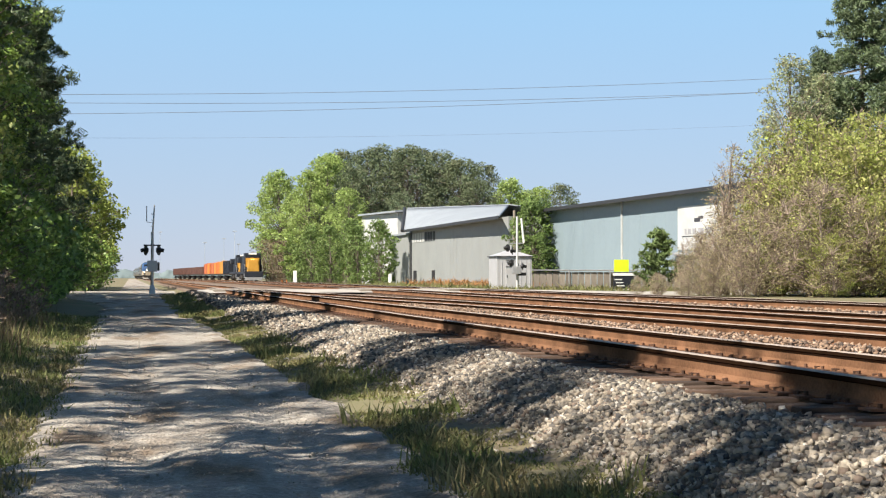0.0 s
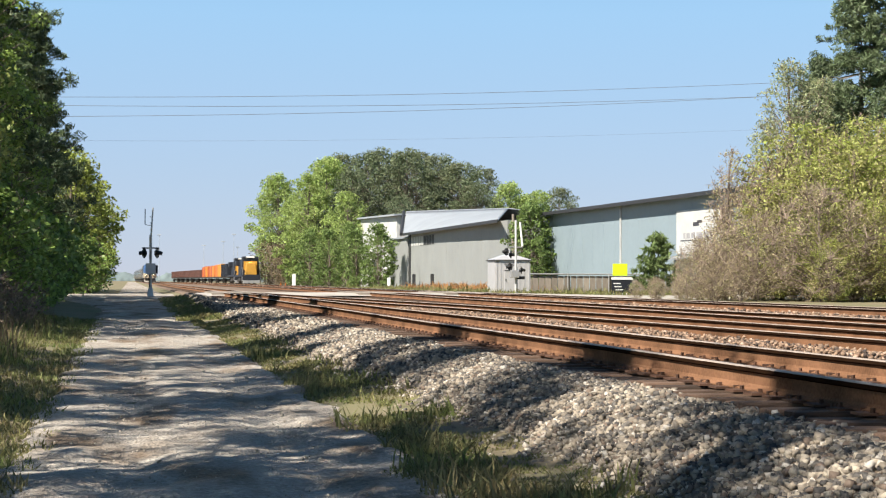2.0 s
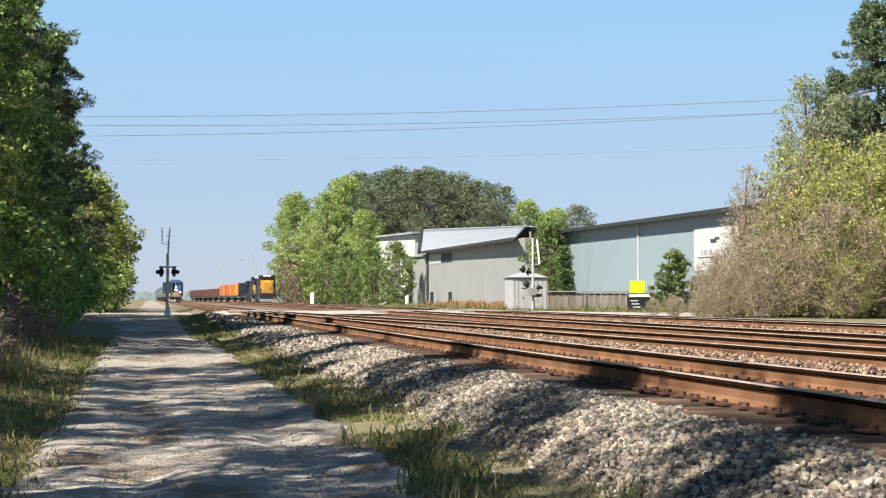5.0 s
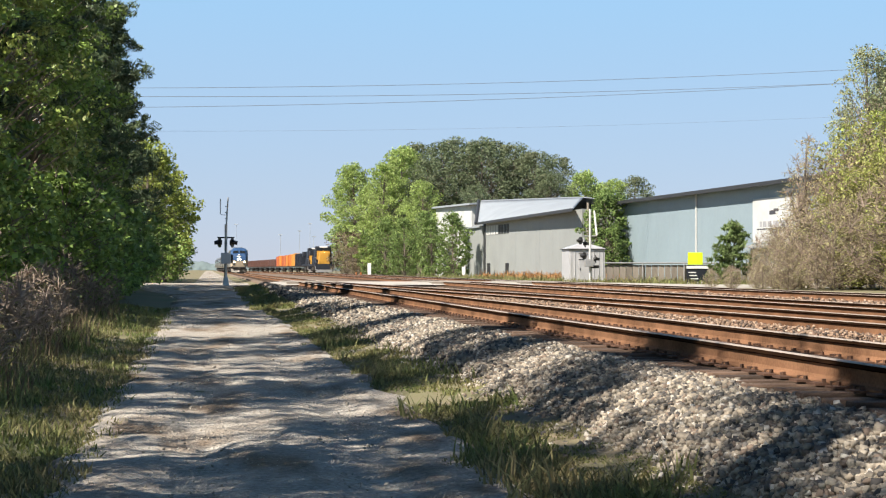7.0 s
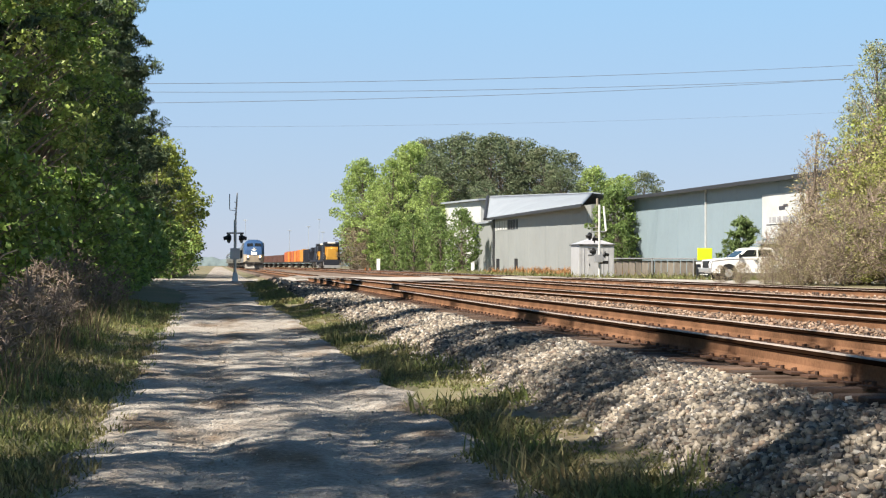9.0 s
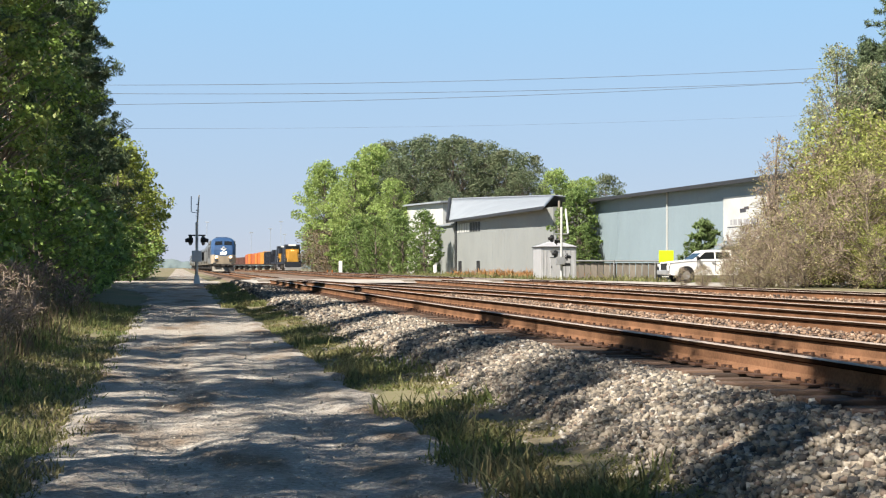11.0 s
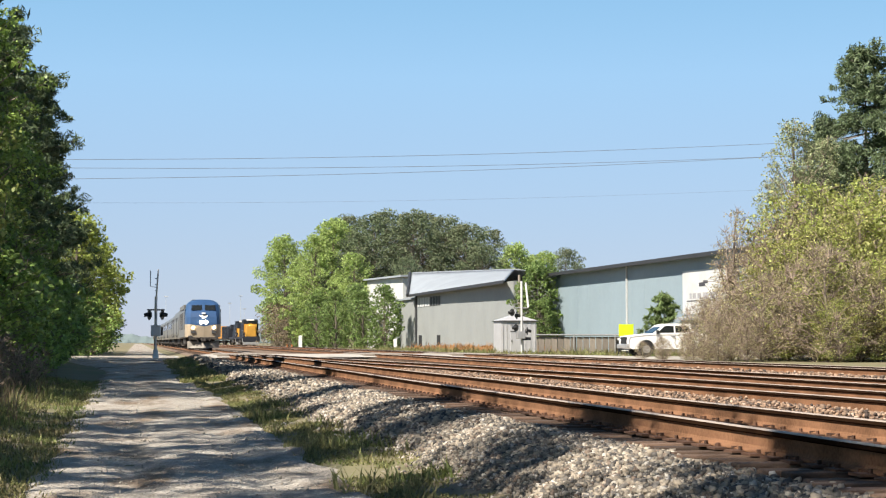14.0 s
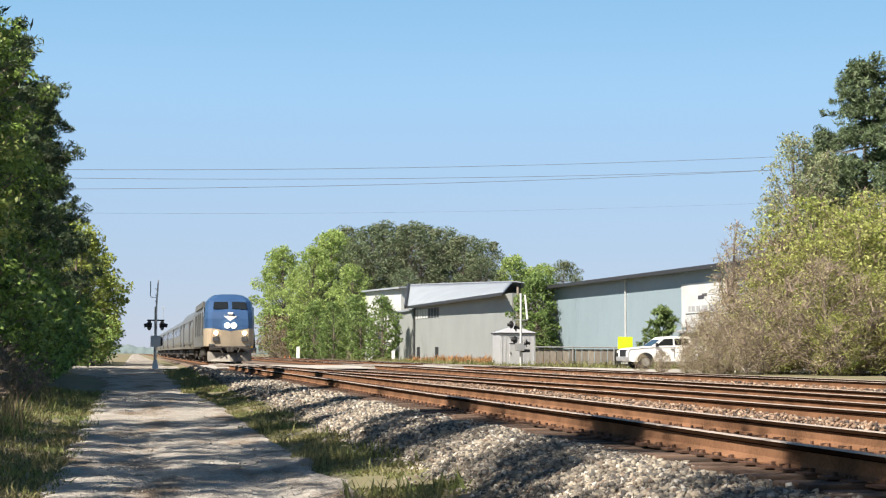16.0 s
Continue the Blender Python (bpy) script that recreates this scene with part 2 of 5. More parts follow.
M = {
    "road": lane_material(),
    "soil": mat("grassy_ground", (0.125, 0.13, 0.055), 0.95, col2=(0.20, 0.155, 0.10), scale=0.5, fine=12, bump=0.6, dist=0.05),
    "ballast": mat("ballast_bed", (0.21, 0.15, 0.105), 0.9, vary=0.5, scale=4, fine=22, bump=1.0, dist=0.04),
    "stone": stone_material(),
    "stone_rusty": stone_material("rust_dusted_stone", (0.92, 0.72, 0.62)),
    "rust": mat("rusty_steel", (0.25, 0.132, 0.075), 0.9, spec=0.1, metal=0.0, vary=0.6, scale=1.6, fine=40, bump=0.2, dist=0.003),
    "worn": mat("worn_railhead", (0.42, 0.35, 0.30), 0.6, metal=0.1, vary=0.3, scale=2, fine=60, bump=0.05),
    "rail_iron": mat("rusty_fastening", (0.10, 0.05, 0.03), 0.85, vary=0.4, scale=3, fine=50, bump=0.2, island=0.4),
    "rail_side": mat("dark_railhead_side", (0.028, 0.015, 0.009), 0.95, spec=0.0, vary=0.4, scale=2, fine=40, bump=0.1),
    "tie": mat("weathered_tie", (0.14, 0.088, 0.06), 0.9, vary=0.65, scale=3, fine=60, bump=0.8, rand=0.5, stretch=(1, 6, 6)),
    "tie_far": mat("weathered_tie_far", (0.13, 0.085, 0.06), 0.9, vary=0.5, scale=3, fine=40, bump=0.4, island=0.35),
    "grass": mat("grass_blade", (0.13, 0.18, 0.045), 0.7, col2=(0.24, 0.195, 0.095), scale=0.7, fine=5, bump=0, island=0.5, trans=0.35),
    "leaf_dark": mat("leaf_dark", (0.24, 0.35, 0.08), 0.5, vary=0.4, scale=0.4, fine=4, bump=0, island=0.5, trans=0.35),
    "leaf_light": mat("leaf_spring", (0.39, 0.50, 0.16), 0.6, vary=0.35, scale=0.25, fine=3, bump=0, island=0.4, trans=0.45),
    "leaf_pine": mat("pine_needles", (0.13, 0.18, 0.085), 0.6, vary=0.45, scale=0.4, fine=4, bump=0, island=0.5, trans=0.2),
    "leaf_olive": mat("shrub_leaf", (0.36, 0.37, 0.15), 0.7, col2=(0.41, 0.32, 0.235), scale=0.6, fine=3, bump=0, island=0.4, trans=0.4),
    "twig": mat("dry_twig", (0.29, 0.225, 0.18), 0.9, vary=0.35, scale=3, fine=20, bump=0, island=0.3),
    "bark": mat("bark", (0.20, 0.165, 0.13), 0.95, vary=0.5, scale=4, fine=30, bump=0.7, dist=0.03, stretch=(1, 1, 0.3)),
    "siding": mat("blue_grey_siding", (0.235, 0.30, 0.34), 0.55, vary=0.1, scale=0.3, fine=3, bump=0.05),
    "siding_grey": mat("grey_siding", (0.275, 0.29, 0.285), 0.6, vary=0.12, scale=0.3, fine=3, bump=0.05),
    "roof_metal": mat("galvanised_roof", (0.28, 0.31, 0.345), 0.65, metal=0.0, vary=0.15, scale=0.4, fine=6, bump=0.05),
    "dark": mat("dark_trim", (0.03, 0.032, 0.036), 0.6, vary=0.3),
    "white": mat("white_paint", (0.78, 0.78, 0.76), 0.45, vary=0.06, scale=2, bump=0.03),
    "hut": mat("aluminium_hut", (0.52, 0.52, 0.53), 0.4, metal=0.25, vary=0.12, scale=1.5, fine=12, bump=0.05),
    "alu": mat("aluminium_mast", (0.5, 0.5, 0.5), 0.4, metal=0.6, vary=0.2, scale=3, bump=0.05),
    "black": mat("black_paint", (0.015, 0.015, 0.016), 0.5, vary=0.3),
    "silver": mat("silver_carbody", (0.21, 0.20, 0.178), 0.38, metal=0.55, vary=0.15, scale=0.7, fine=8, bump=0.04),
    "blue": mat("blue_carbody", (0.032, 0.078, 0.18), 0.4, vary=0.2, scale=1, bump=0.03),
    "glass": mat("dark_glass", (0.015, 0.018, 0.02), 0.06, vary=0.1, bump=0),
    "lamp": mat("headlight", (1.0, 0.72, 0.42), 0.3, emit=9.0, bump=0),
    "under": mat("underframe_grime", (0.05, 0.045, 0.04), 0.85, vary=0.5, scale=4),
    "yellow": mat("yellow_nose", (0.52, 0.27, 0.035), 0.5, vary=0.25, scale=2),
    "navy": mat("navy_carbody", (0.012, 0.016, 0.026), 0.55, vary=0.3, scale=1),
    "orange": mat("orange_carbody", (0.60, 0.17, 0.025), 0.6, vary=0.35, scale=1.2),
    "amber": mat("amber_carbody", (0.62, 0.27, 0.03), 0.6, vary=0.3, scale=1.2),
    "brown": mat("rust_brown_carbody", (0.13, 0.06, 0.045), 0.75, vary=0.4, scale=1.2),
    "lime": mat("fluorescent_sign", (0.62, 0.80, 0.02), 0.5, vary=0.05, bump=0),
    "truck": mat("white_truck_paint", (0.80, 0.80, 0.79), 0.25, vary=0.04, bump=0),
    "tyre": mat("tyre_rubber", (0.02, 0.02, 0.02), 0.85),
    "wood": mat("weathered_wood", (0.28, 0.245, 0.205), 0.9, vary=0.4, scale=3, stretch=(1, 1, 0.2), rand=0.25),
    "sedge": mat("dry_sedge", (0.42, 0.22, 0.09), 0.8, vary=0.3, scale=0.5, fine=4, bump=0, island=0.3, trans=0.3),
    "leaf_mid": mat("leaf_green", (0.31, 0.42, 0.10), 0.5, col2=(0.31, 0.31, 0.10), scale=0.4, fine=4, bump=0, island=0.5, trans=0.4),
    "leaf_fresh": mat("leaf_fresh", (0.20, 0.29, 0.085), 0.6, vary=0.35, scale=0.4, fine=4, bump=0, island=0.45, trans=0.35),
    "leaf_oak": mat("leaf_grey_green", (0.125, 0.175, 0.09), 0.65, col2=(0.15, 0.165, 0.09), scale=0.25, fine=3, bump=0, island=0.45, trans=0.3),
    "leaf_bush": mat("leaf_yellow_green", (0.33, 0.41, 0.09), 0.65, col2=(0.36, 0.32, 0.14), scale=0.5, fine=3, bump=0, island=0.45, trans=0.4),
    "leaf_birch": mat("leaf_pale_green", (0.30, 0.36, 0.17), 0.65, col2=(0.32, 0.32, 0.20), scale=0.5, fine=3, bump=0, island=0.4, trans=0.4),
    "leaf_brown": mat("leaf_brown", (0.22, 0.175, 0.11), 0.8, vary=0.3, scale=0.4, fine=3, bump=0, island=0.4, trans=0.25),
    "leaf_fresh_pine": mat("pine_fresh", (0.17, 0.24, 0.08), 0.6, vary=0.35, scale=0.6, fine=5, bump=0, island=0.4, trans=0.25),
    "white_soft": mat("faded_white_metal", (0.55, 0.56, 0.55), 0.55, vary=0.2, scale=0.8, fine=8, bump=0.05),
    "letter": mat("sign_dark", (0.06, 0.06, 0.07), 0.6, bump=0),
    "letter_pale": mat("sign_grey", (0.36, 0.36, 0.37), 0.6, bump=0),
    "dark_grey": mat("dark_grey_paint", (0.06, 0.062, 0.065), 0.6, vary=0.3),
    "crossing": mat("worn_asphalt", (0.42, 0.39, 0.35), 0.9, vary=0.3, scale=0.6, fine=14, bump=0.2),
    "wire": mat("wire", (0.16, 0.19, 0.22), 0.6, bump=0),
    "silver_warm": mat("silver_nose", (0.42, 0.345, 0.25), 0.5, metal=0.1, vary=0.15, scale=1.5, fine=12, bump=0.03),
    "lamp_dim": mat("freight_headlight", (1.0, 0.8, 0.5), 0.3, emit=6.0, bump=0),
    "red": mat("faded_red_paint", (0.42, 0.09, 0.04), 0.6, vary=0.3, scale=1.2),
    "leaf_maple": mat("leaf_maple", (0.34, 0.40, 0.09), 0.6, vary=0.4, scale=0.4, fine=4, bump=0, island=0.45, trans=0.4),
    "weed": mat("dry_weed", (0.20, 0.145, 0.09), 0.8, vary=0.5, scale=1, fine=5, bump=0, island=0.5, trans=0.3),
    # pole colour lightened to stand for distance haze
    "pale_pole": mat("haze_tinted_pole", (0.40, 0.44, 0.48), 0.6, bump=0),
    "pebble": mat("lane_pebble", (0.40, 0.36, 0.30), 0.9, vary=0.3, scale=10, bump=0, island=0.2),
    "plow": mat("grimy_plow", (0.26, 0.235, 0.20), 0.7, vary=0.4, scale=2, fine=15),
    # distance haze is mixed into this blue grey tree colour
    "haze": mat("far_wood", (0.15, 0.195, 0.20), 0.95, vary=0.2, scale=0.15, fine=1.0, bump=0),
}


# ---- mesh helpers ----
def mesh_object(name, bm, material, parent=None, label=""):
    me = bpy.data.meshes.new(name)
    bm.to_mesh(me)
    bm.free()
    for m in (material if isinstance(material, (list, tuple)) else [material]):
        me.materials.append(m)
    ob = new(name, me)
    if parent:
        ob.parent = parent
    if label:
        ob["label"] = label
    return ob


def part(name, bm, material, parent, label=""):
    return mesh_object(name, bm, material, parent, label)


def box(bm, c, s, bevel=0.0, rot=None, mi=0, taper=None):
    """A box with centre c and size s; taper shrinks its top in x and y."""
    m = Matrix.Translation(c) @ (rot or Matrix()) @ Matrix.Diagonal((*s, 1))
    vs = bmesh.ops.create_cube(bm, size=1, matrix=m)["verts"]
    if taper:
        for v in vs:
            if v.co.z > c[2]:
                v.co.x = c[0] + (v.co.x - c[0]) * taper[0]
                v.co.y = c[1] + (v.co.y - c[1]) * taper[1]
    if bevel:
        es = list({e for v in vs for e in v.link_edges})
        r = bmesh.ops.bevel(bm, geom=es, offset=bevel, segments=2, affect="EDGES", profile=0.6)
        for f in r["faces"]:
            f.material_index = mi
    for f in {f for v in vs if v.is_valid for f in v.link_faces}:
        f.material_index = mi
    return bm


def tube(bm, a, b, r, r2=None, seg=10, mi=0):
    """A round bar from a to b."""
    a, b = Vector(a), Vector(b)
    d = b - a
    m = Matrix.Translation((a + b) / 2) @ d.to_track_quat("Z", "Y").to_matrix().to_4x4()
    vs = bmesh.ops.create_cone(bm, segments=seg, radius1=r, radius2=r if r2 is None else r2, depth=d.length, cap_ends=True, matrix=m)["verts"]
    for f in {f for v in vs for f in v.link_faces}:
        f.material_index = mi
    return bm


def loft(bm, rings, cap=True, mi=0):
    """Joins rings of equal vertex count."""
    made = [[bm.verts.new(p) for p in r] for r in rings]
    n = len(made[0])
    for a, b in zip(made, made[1:]):
        for i in range(n):
            bm.faces.new((a[i], a[(i + 1) % n], b[(i + 1) % n], b[i])).material_index = mi
    if cap:
        bm.faces.new(list(reversed(made[0]))).material_index = mi
        bm.faces.new(made[-1]).material_index = mi
    return bm


def raw(name, verts, faces, material, parent=None, smooth=False):
    """An object from arrays of vertices and equal-sized faces."""
    me = bpy.data.meshes.new(name)
    verts, faces = np.asarray(verts, np.float32), np.asarray(faces, np.int32)
    k = faces.shape[1]
    me.vertices.add(len(verts))
    me.vertices.foreach_set("co", verts.ravel())
    me.loops.add(faces.size)
    me.loops.foreach_set("vertex_index", faces.ravel())
    me.polygons.add(len(faces))
    me.polygons.foreach_set("loop_start", np.arange(0, faces.size, k, dtype=np.int32))
    me.polygons.foreach_set("loop_total", np.full(len(faces), k, np.int32))
    me.update(calc_edges=True)
    if smooth:
        me.polygons.foreach_set("use_smooth", np.ones(len(faces), bool))
    me.materials.append(material)
    ob = new(name, me)
    if parent:
        ob.parent = parent
    return ob


def empty(name, m=None):
    ob = new(name)
    ob.empty_display_size = 0.3
    if m is not None:
        ob.matrix_basis = m
    return ob


# ---- plan ----
RAIL_Z = 0.82


def curve_of(knots):
    ys, xs = [k[0] for k in knots], [k[1] for k in knots]
    g = np.arange(-80, 760, 2.0)
    v = np.interp(g, ys, xs)
    for _ in range(3):
        v = np.convolve(np.pad(v, 8, mode="edge"), np.ones(17) / 17, "valid")
    return lambda y: float(np.interp(y, g, v))


main_x = curve_of([(-80, 5.65), (30, 5.65), (75, 5.55), (105, 6.0), (150, 5.7), (300, 5.5), (364, 4.75), (425, 4.4), (760, 1.5)])
side_x = curve_of([(-80, 9.5), (33, 9.5), (88, 5.45), (105, 6.0), (330, 5.75), (760, -6)])
third_x = curve_of([(-80, 12.5), (40, 12.5), (75, 13.6), (200, 14.4), (420, 10.5), (760, -2)])
yard_x = curve_of([(-80, 18.6), (120, 18.6), (265, 19.3), (335, 19.7), (385, 18.0), (460, 15), (760, 3)])


def smooth(a, b, v):
    t = min(max((v - a) / (b - a), 0), 1)
    return t * t * (3 - 2 * t)


def bed_bump(x):
    """Ballast heaped between the tracks."""
    return -0.13 * smooth(4.40, 4.52, x) * smooth(-7.0, -6.85, -x) + 0.15 * smooth(6.9, 7.35, x) * smooth(-8.3, -7.9, -x) + 0.10 * smooth(13.8, 14.6, x) * smooth(-17.5, -16.6, -x) + 0.10 * smooth(19.9, 20.2, x) * smooth(-21, -20.5, -x)


def road_z(y):
    return 0.62 * min(max((y - 12) / 70, 0), 1)


def ground_z(x, y):
    """The lie of the land: the lane below the track bed, level ground beyond."""
    r = road_z(y)
    bed = 0.47
    if x < 2.95:
        z = r + 0.10 * smooth(1.9, 2.9, x) + 0.12 * (smooth(0.9, 2.5, -x)) * (1 - smooth(50, 78, y))
    else:
        z = r + 0.10 + (bed - r - 0.10) * smooth(2.95, 4.25, x)
    if x > 20.5:
        z = bed
    return z


# ---- ground ----
def ground():
    xs = np.concatenate([[-1500, -700, -300, -120, -60, -30, -15, -8, -5], np.arange(-3.5, 5, 0.35), np.arange(5, 24, 1.5), [26, 30, 40, 60, 100, 200, 400, 900, 1600]])
    ys = np.concatenate([[-900, -300, -100, -50, -20, -8], np.arange(0, 60, 0.8), np.arange(60, 130, 3), np.arange(130, 500, 20), [520, 700, 1000, 1600, 3000]])
    vs = [(x, y, ground_z(x, y) + (noise.noise((x * 1.5, y * 1.5, 0)) * 0.03 if abs(x) < 4 and not -1.2 - 2.3 * smooth(40, 75, y) < x < 2.5 else 0)) for y in ys for x in xs]
    n = len(xs)
    fs = [(j * n + i, j * n + i + 1, (j + 1) * n + i + 1, (j + 1) * n + i) for j in range(len(ys) - 1) for i in range(n - 1)]
    tagged(raw("ground", vs, fs, M["soil"], smooth=True), "patchy grass and bare soil beside the tracks", "ground", kind="structure")


ground()


def strip(name, edges, ys, lift, material, label, category, lumps=0.02):
    """A sheet laid just above the ground between two edge lines."""
    vs, fs, k = [], [], 30
    for y in ys:
        a, b = edges(y)
        for i in range(k + 1):
            x = a + (b - a) * i / k
            vs.append((x, y, ground_z(x, y) + (lift - 0.03 * (math.exp(-((x - 0.05) / 0.28) ** 2) + math.exp(-((x - 1.4) / 0.28) ** 2)) + lumps * (noise.noise((x * 2, y * 0.7, 3)) + 0.7 * noise.noise((x * 3.1, y * 2.3, 9)) + 0.4 * noise.noise((x * 6, y * 5, 1))) if 0 < i < k else -0.004)))
    for j in range(len(ys) - 1):
        for i in range(k):
            fs.append((j * (k + 1) + i, j * (k + 1) + i + 1, (j + 1) * (k + 1) + i + 1, (j + 1) * (k + 1) + i))
    return tagged(raw(name, vs, fs, material, smooth=True), label, category, kind="structure")


def lane_edges(y):
    w = 0.22 * noise.noise((0, y * 0.6, 7)) + 0.14 * noise.noise((0, y * 1.7, 2))
    flare = 2.2 * smooth(58, 80, y)
    return -0.92 + w - flare, 2.28 - 0.2 * smooth(12, 30, y) + 0.18 * noise.noise((5, y * 0.7, 1)) + 0.08 * noise.noise((5, y * 2.3, 4)) - 0.5 * smooth(25, 60, y)


strip("road", lane_edges, np.concatenate([np.arange(-30, 6, 0.7), np.arange(6, 45, 0.16), np.arange(45, 84, 0.7)]), 0.045, M["road"], "pale gravel and dirt lane with wheel ruts", "road")


# ---- tracks ----
RAIL_PROFILE = [(-0.075, 0), (0.075, 0), (0.075, 0.012), (0.02, 0.03), (0.009, 0.05), (0.009, 0.135), (0.036, 0.148), (0.037, 0.178), (0.028, 0.186), (-0.028, 0.186), (-0.037, 0.178), (-0.036, 0.148), (-0.009, 0.135), (-0.009, 0.05), (-0.02, 0.03), (-0.075, 0.012)]


def rail(centre, off, ys, parent):
    bm = bmesh.new()
    z = RAIL_Z - 0.186
    rings = []
    for y in ys:
        x = centre(y) + off
        dz = 0.008 * noise.noise((off, y * 0.09, 2))
        rings.append([(x + px, y, z + pz + dz) for px, pz in RAIL_PROFILE])
    loft(bm, rings)
    n = len(RAIL_PROFILE)
    # head sides, underside and right bevel near black; top and left bevel pale
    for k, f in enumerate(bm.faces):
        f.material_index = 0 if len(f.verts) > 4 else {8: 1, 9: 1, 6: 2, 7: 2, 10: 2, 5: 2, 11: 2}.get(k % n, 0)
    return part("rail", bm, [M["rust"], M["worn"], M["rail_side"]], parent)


def tie_mesh():
    bm = bmesh.new()
    box(bm, (0, 0, -0.09), (2.6, 0.19, 0.18), 0.018)
    me = bpy.data.meshes.new("tie")
    bm.to_mesh(me)
    bm.free()
    me.materials.append(M["tie"])
    return me


TIE = tie_mesh()


def track(centre, label, start, stop, singles, gap=0.48):
    top = tagged(empty("railway_track"), label, "railway track", "tracks", "structure")
    ys = np.concatenate([np.arange(start, 110, 1.5), np.arange(110, stop, 8.0)])
    for off in (-0.755, 0.755):
        rail(centre, off, ys, top)
    rnd = random.Random(int(centre(0) * 10))
    y = start
    far = bmesh.new()
    while y < min(stop, 260):
        x = centre(y) + rnd.uniform(-0.08, 0.08)
        m = pose(x, y + rnd.uniform(-0.05, 0.05), RAIL_Z - 0.196 + rnd.uniform(-0.022, 0.004), 0, 0, rnd.uniform(-1.2, 1.2))
        if singles[0] < y < singles[1]:
            ob = new("tie", TIE)
            ob.parent, ob.matrix_basis = top, m
        else:
            bmesh.ops.create_cube(far, size=1, matrix=m @ pose(0, 0, -0.09) @ Matrix.Diagonal((2.6, 0.225, 0.18, 1)))
        y += gap
    tagged(part("tie_row", far, M["tie_far"], top), kind="stuff")
    # tie plates, spikes and rail anchors
    hw = bmesh.new()
    y = start + gap * math.ceil((singles[0] - start) / gap)
    while y < singles[1]:
        for off in (-0.755, 0.755):
            x = centre(y) + off
            bmesh.ops.create_cube(hw, size=1, matrix=pose(x, y, RAIL_Z - 0.187) @ Matrix.Diagonal((0.36, 0.19, 0.018, 1)))
            for s in (-1, 1):
                bmesh.ops.create_cube(hw, size=1, matrix=pose(x + s * 0.095, y + rnd.uniform(-0.06, 0.06), RAIL_Z - 0.165, 0, 0, rnd.uniform(0, 40)) @ Matrix.Diagonal((0.026, 0.022, 0.035, 1)))
                bmesh.ops.create_cube(hw, size=1, matrix=pose(x + s * 0.06, y + 0.16 * rnd.choice((-1, 1)), RAIL_Z - 0.175) @ Matrix.Diagonal((0.05, 0.025, 0.032, 1)))
        y += gap
    tagged(part("rail_fastenings", hw, M["rail_iron"], top, "rusty plates, spikes and anchors"), kind="stuff")
    return top


track(main_x, "rusty main line track on creosoted timber ties", -10, 600, (5, 60), 0.385)
track(side_x, "rusty side track joining the main line", -10, 90, (15, 50))
track(third_x, "rusty third track with worn railheads", -10, 500, (22, 50))
track(yard_x, "rusty yard track along the grass", 10, 600, (35, 60))


# ---- ballast, stones, grass ----
def toe_x(y):
    """Where the foot of the stone slope meets the verge."""
    return 2.95 + 0.24 * (1 - smooth(17, 27, y)) + 0.12 * noise.noise((1, y * 0.35, 4)) - 0.3 * smooth(30, 60, y)


def ballast_bed():
    xs = np.concatenate([np.arange(2.75, 4.6, 0.09), np.arange(4.6, 20.6, 0.3), [20.8, 21.2]])
    ys = np.concatenate([np.arange(-20, 46, 0.2), np.arange(46, 130, 1.0), np.arange(130, 520, 10.0)])
    vs = []
    for y in ys:
        toe = toe_x(y)
        for x in xs:
            z = ground_z(x, y) - 0.03 + 0.115 * smooth(toe, toe + 0.25, x) - 0.15 * smooth(20.6, 21.2, x) + bed_bump(x)
            if y < 46:
                z += 0.02 * noise.noise((x * 7, y * 7, 0)) + 0.03 * noise.noise((x * 1.3, y * 1.3, 5))
            vs.append((x, y, z))
    n = len(xs)
    fs = [(j * n + i, j * n + i + 1, (j + 1) * n + i + 1, (j + 1) * n + i) for j in range(len(ys) - 1) for i in range(n - 1)]
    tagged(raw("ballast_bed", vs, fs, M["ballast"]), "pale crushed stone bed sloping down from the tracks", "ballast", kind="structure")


def bed_top(x, y):
    toe = toe_x(y)
    return ground_z(x, y) - 0.03 + 0.115 * smooth(toe, toe + 0.25, x) + bed_bump(x) + 0.03 * noise.noise((x * 1.3, y * 1.3, 5))


CHIP_V = np.array([(x, y, z) for x in (-0.72, 0.72) for y in (-0.72, 0.72) for z in (-0.72, 0.72)])
CHIP_F = np.array([(0, 1, 3, 2), (4, 6, 7, 5), (0, 4, 5, 1), (2, 3, 7, 6), (0, 2, 6, 4), (1, 5, 7, 3)])


def stones(name, pts, sizes, material, label, category="ballast", flat=0.75):
    rs = np.random.RandomState(len(pts))
    n = len(pts)
    shape = CHIP_V[None] * rs.uniform(0.45, 1.35, (n, 8, 3)) * np.stack([rs.uniform(0.75, 1.25, n), rs.uniform(0.75, 1.25, n), rs.uniform(flat - 0.2, flat + 0.2, n)], 1)[:, None]
    a, b = rs.uniform(0, 6.28, n), rs.uniform(-1.0, 1.0, n)
    ca, sa_, cb, sb = np.cos(a)[:, None], np.sin(a)[:, None], np.cos(b)[:, None], np.sin(b)[:, None]
    x, y, z = shape[..., 0], shape[..., 1], shape[..., 2]
    x, z = x * cb + z * sb, -x * sb + z * cb
    x, y = x * ca - y * sa_, x * sa_ + y * ca
    v = np.stack([x, y, z], 2) * np.asarray(sizes)[:, None, None] + np.asarray(pts)[:, None]
    f = (CHIP_F[None] + (np.arange(n) * 8)[:, None, None]).reshape(-1, 4)
    return tagged(raw(name, v.reshape(-1, 3), f, material), label, category, kind="stuff")


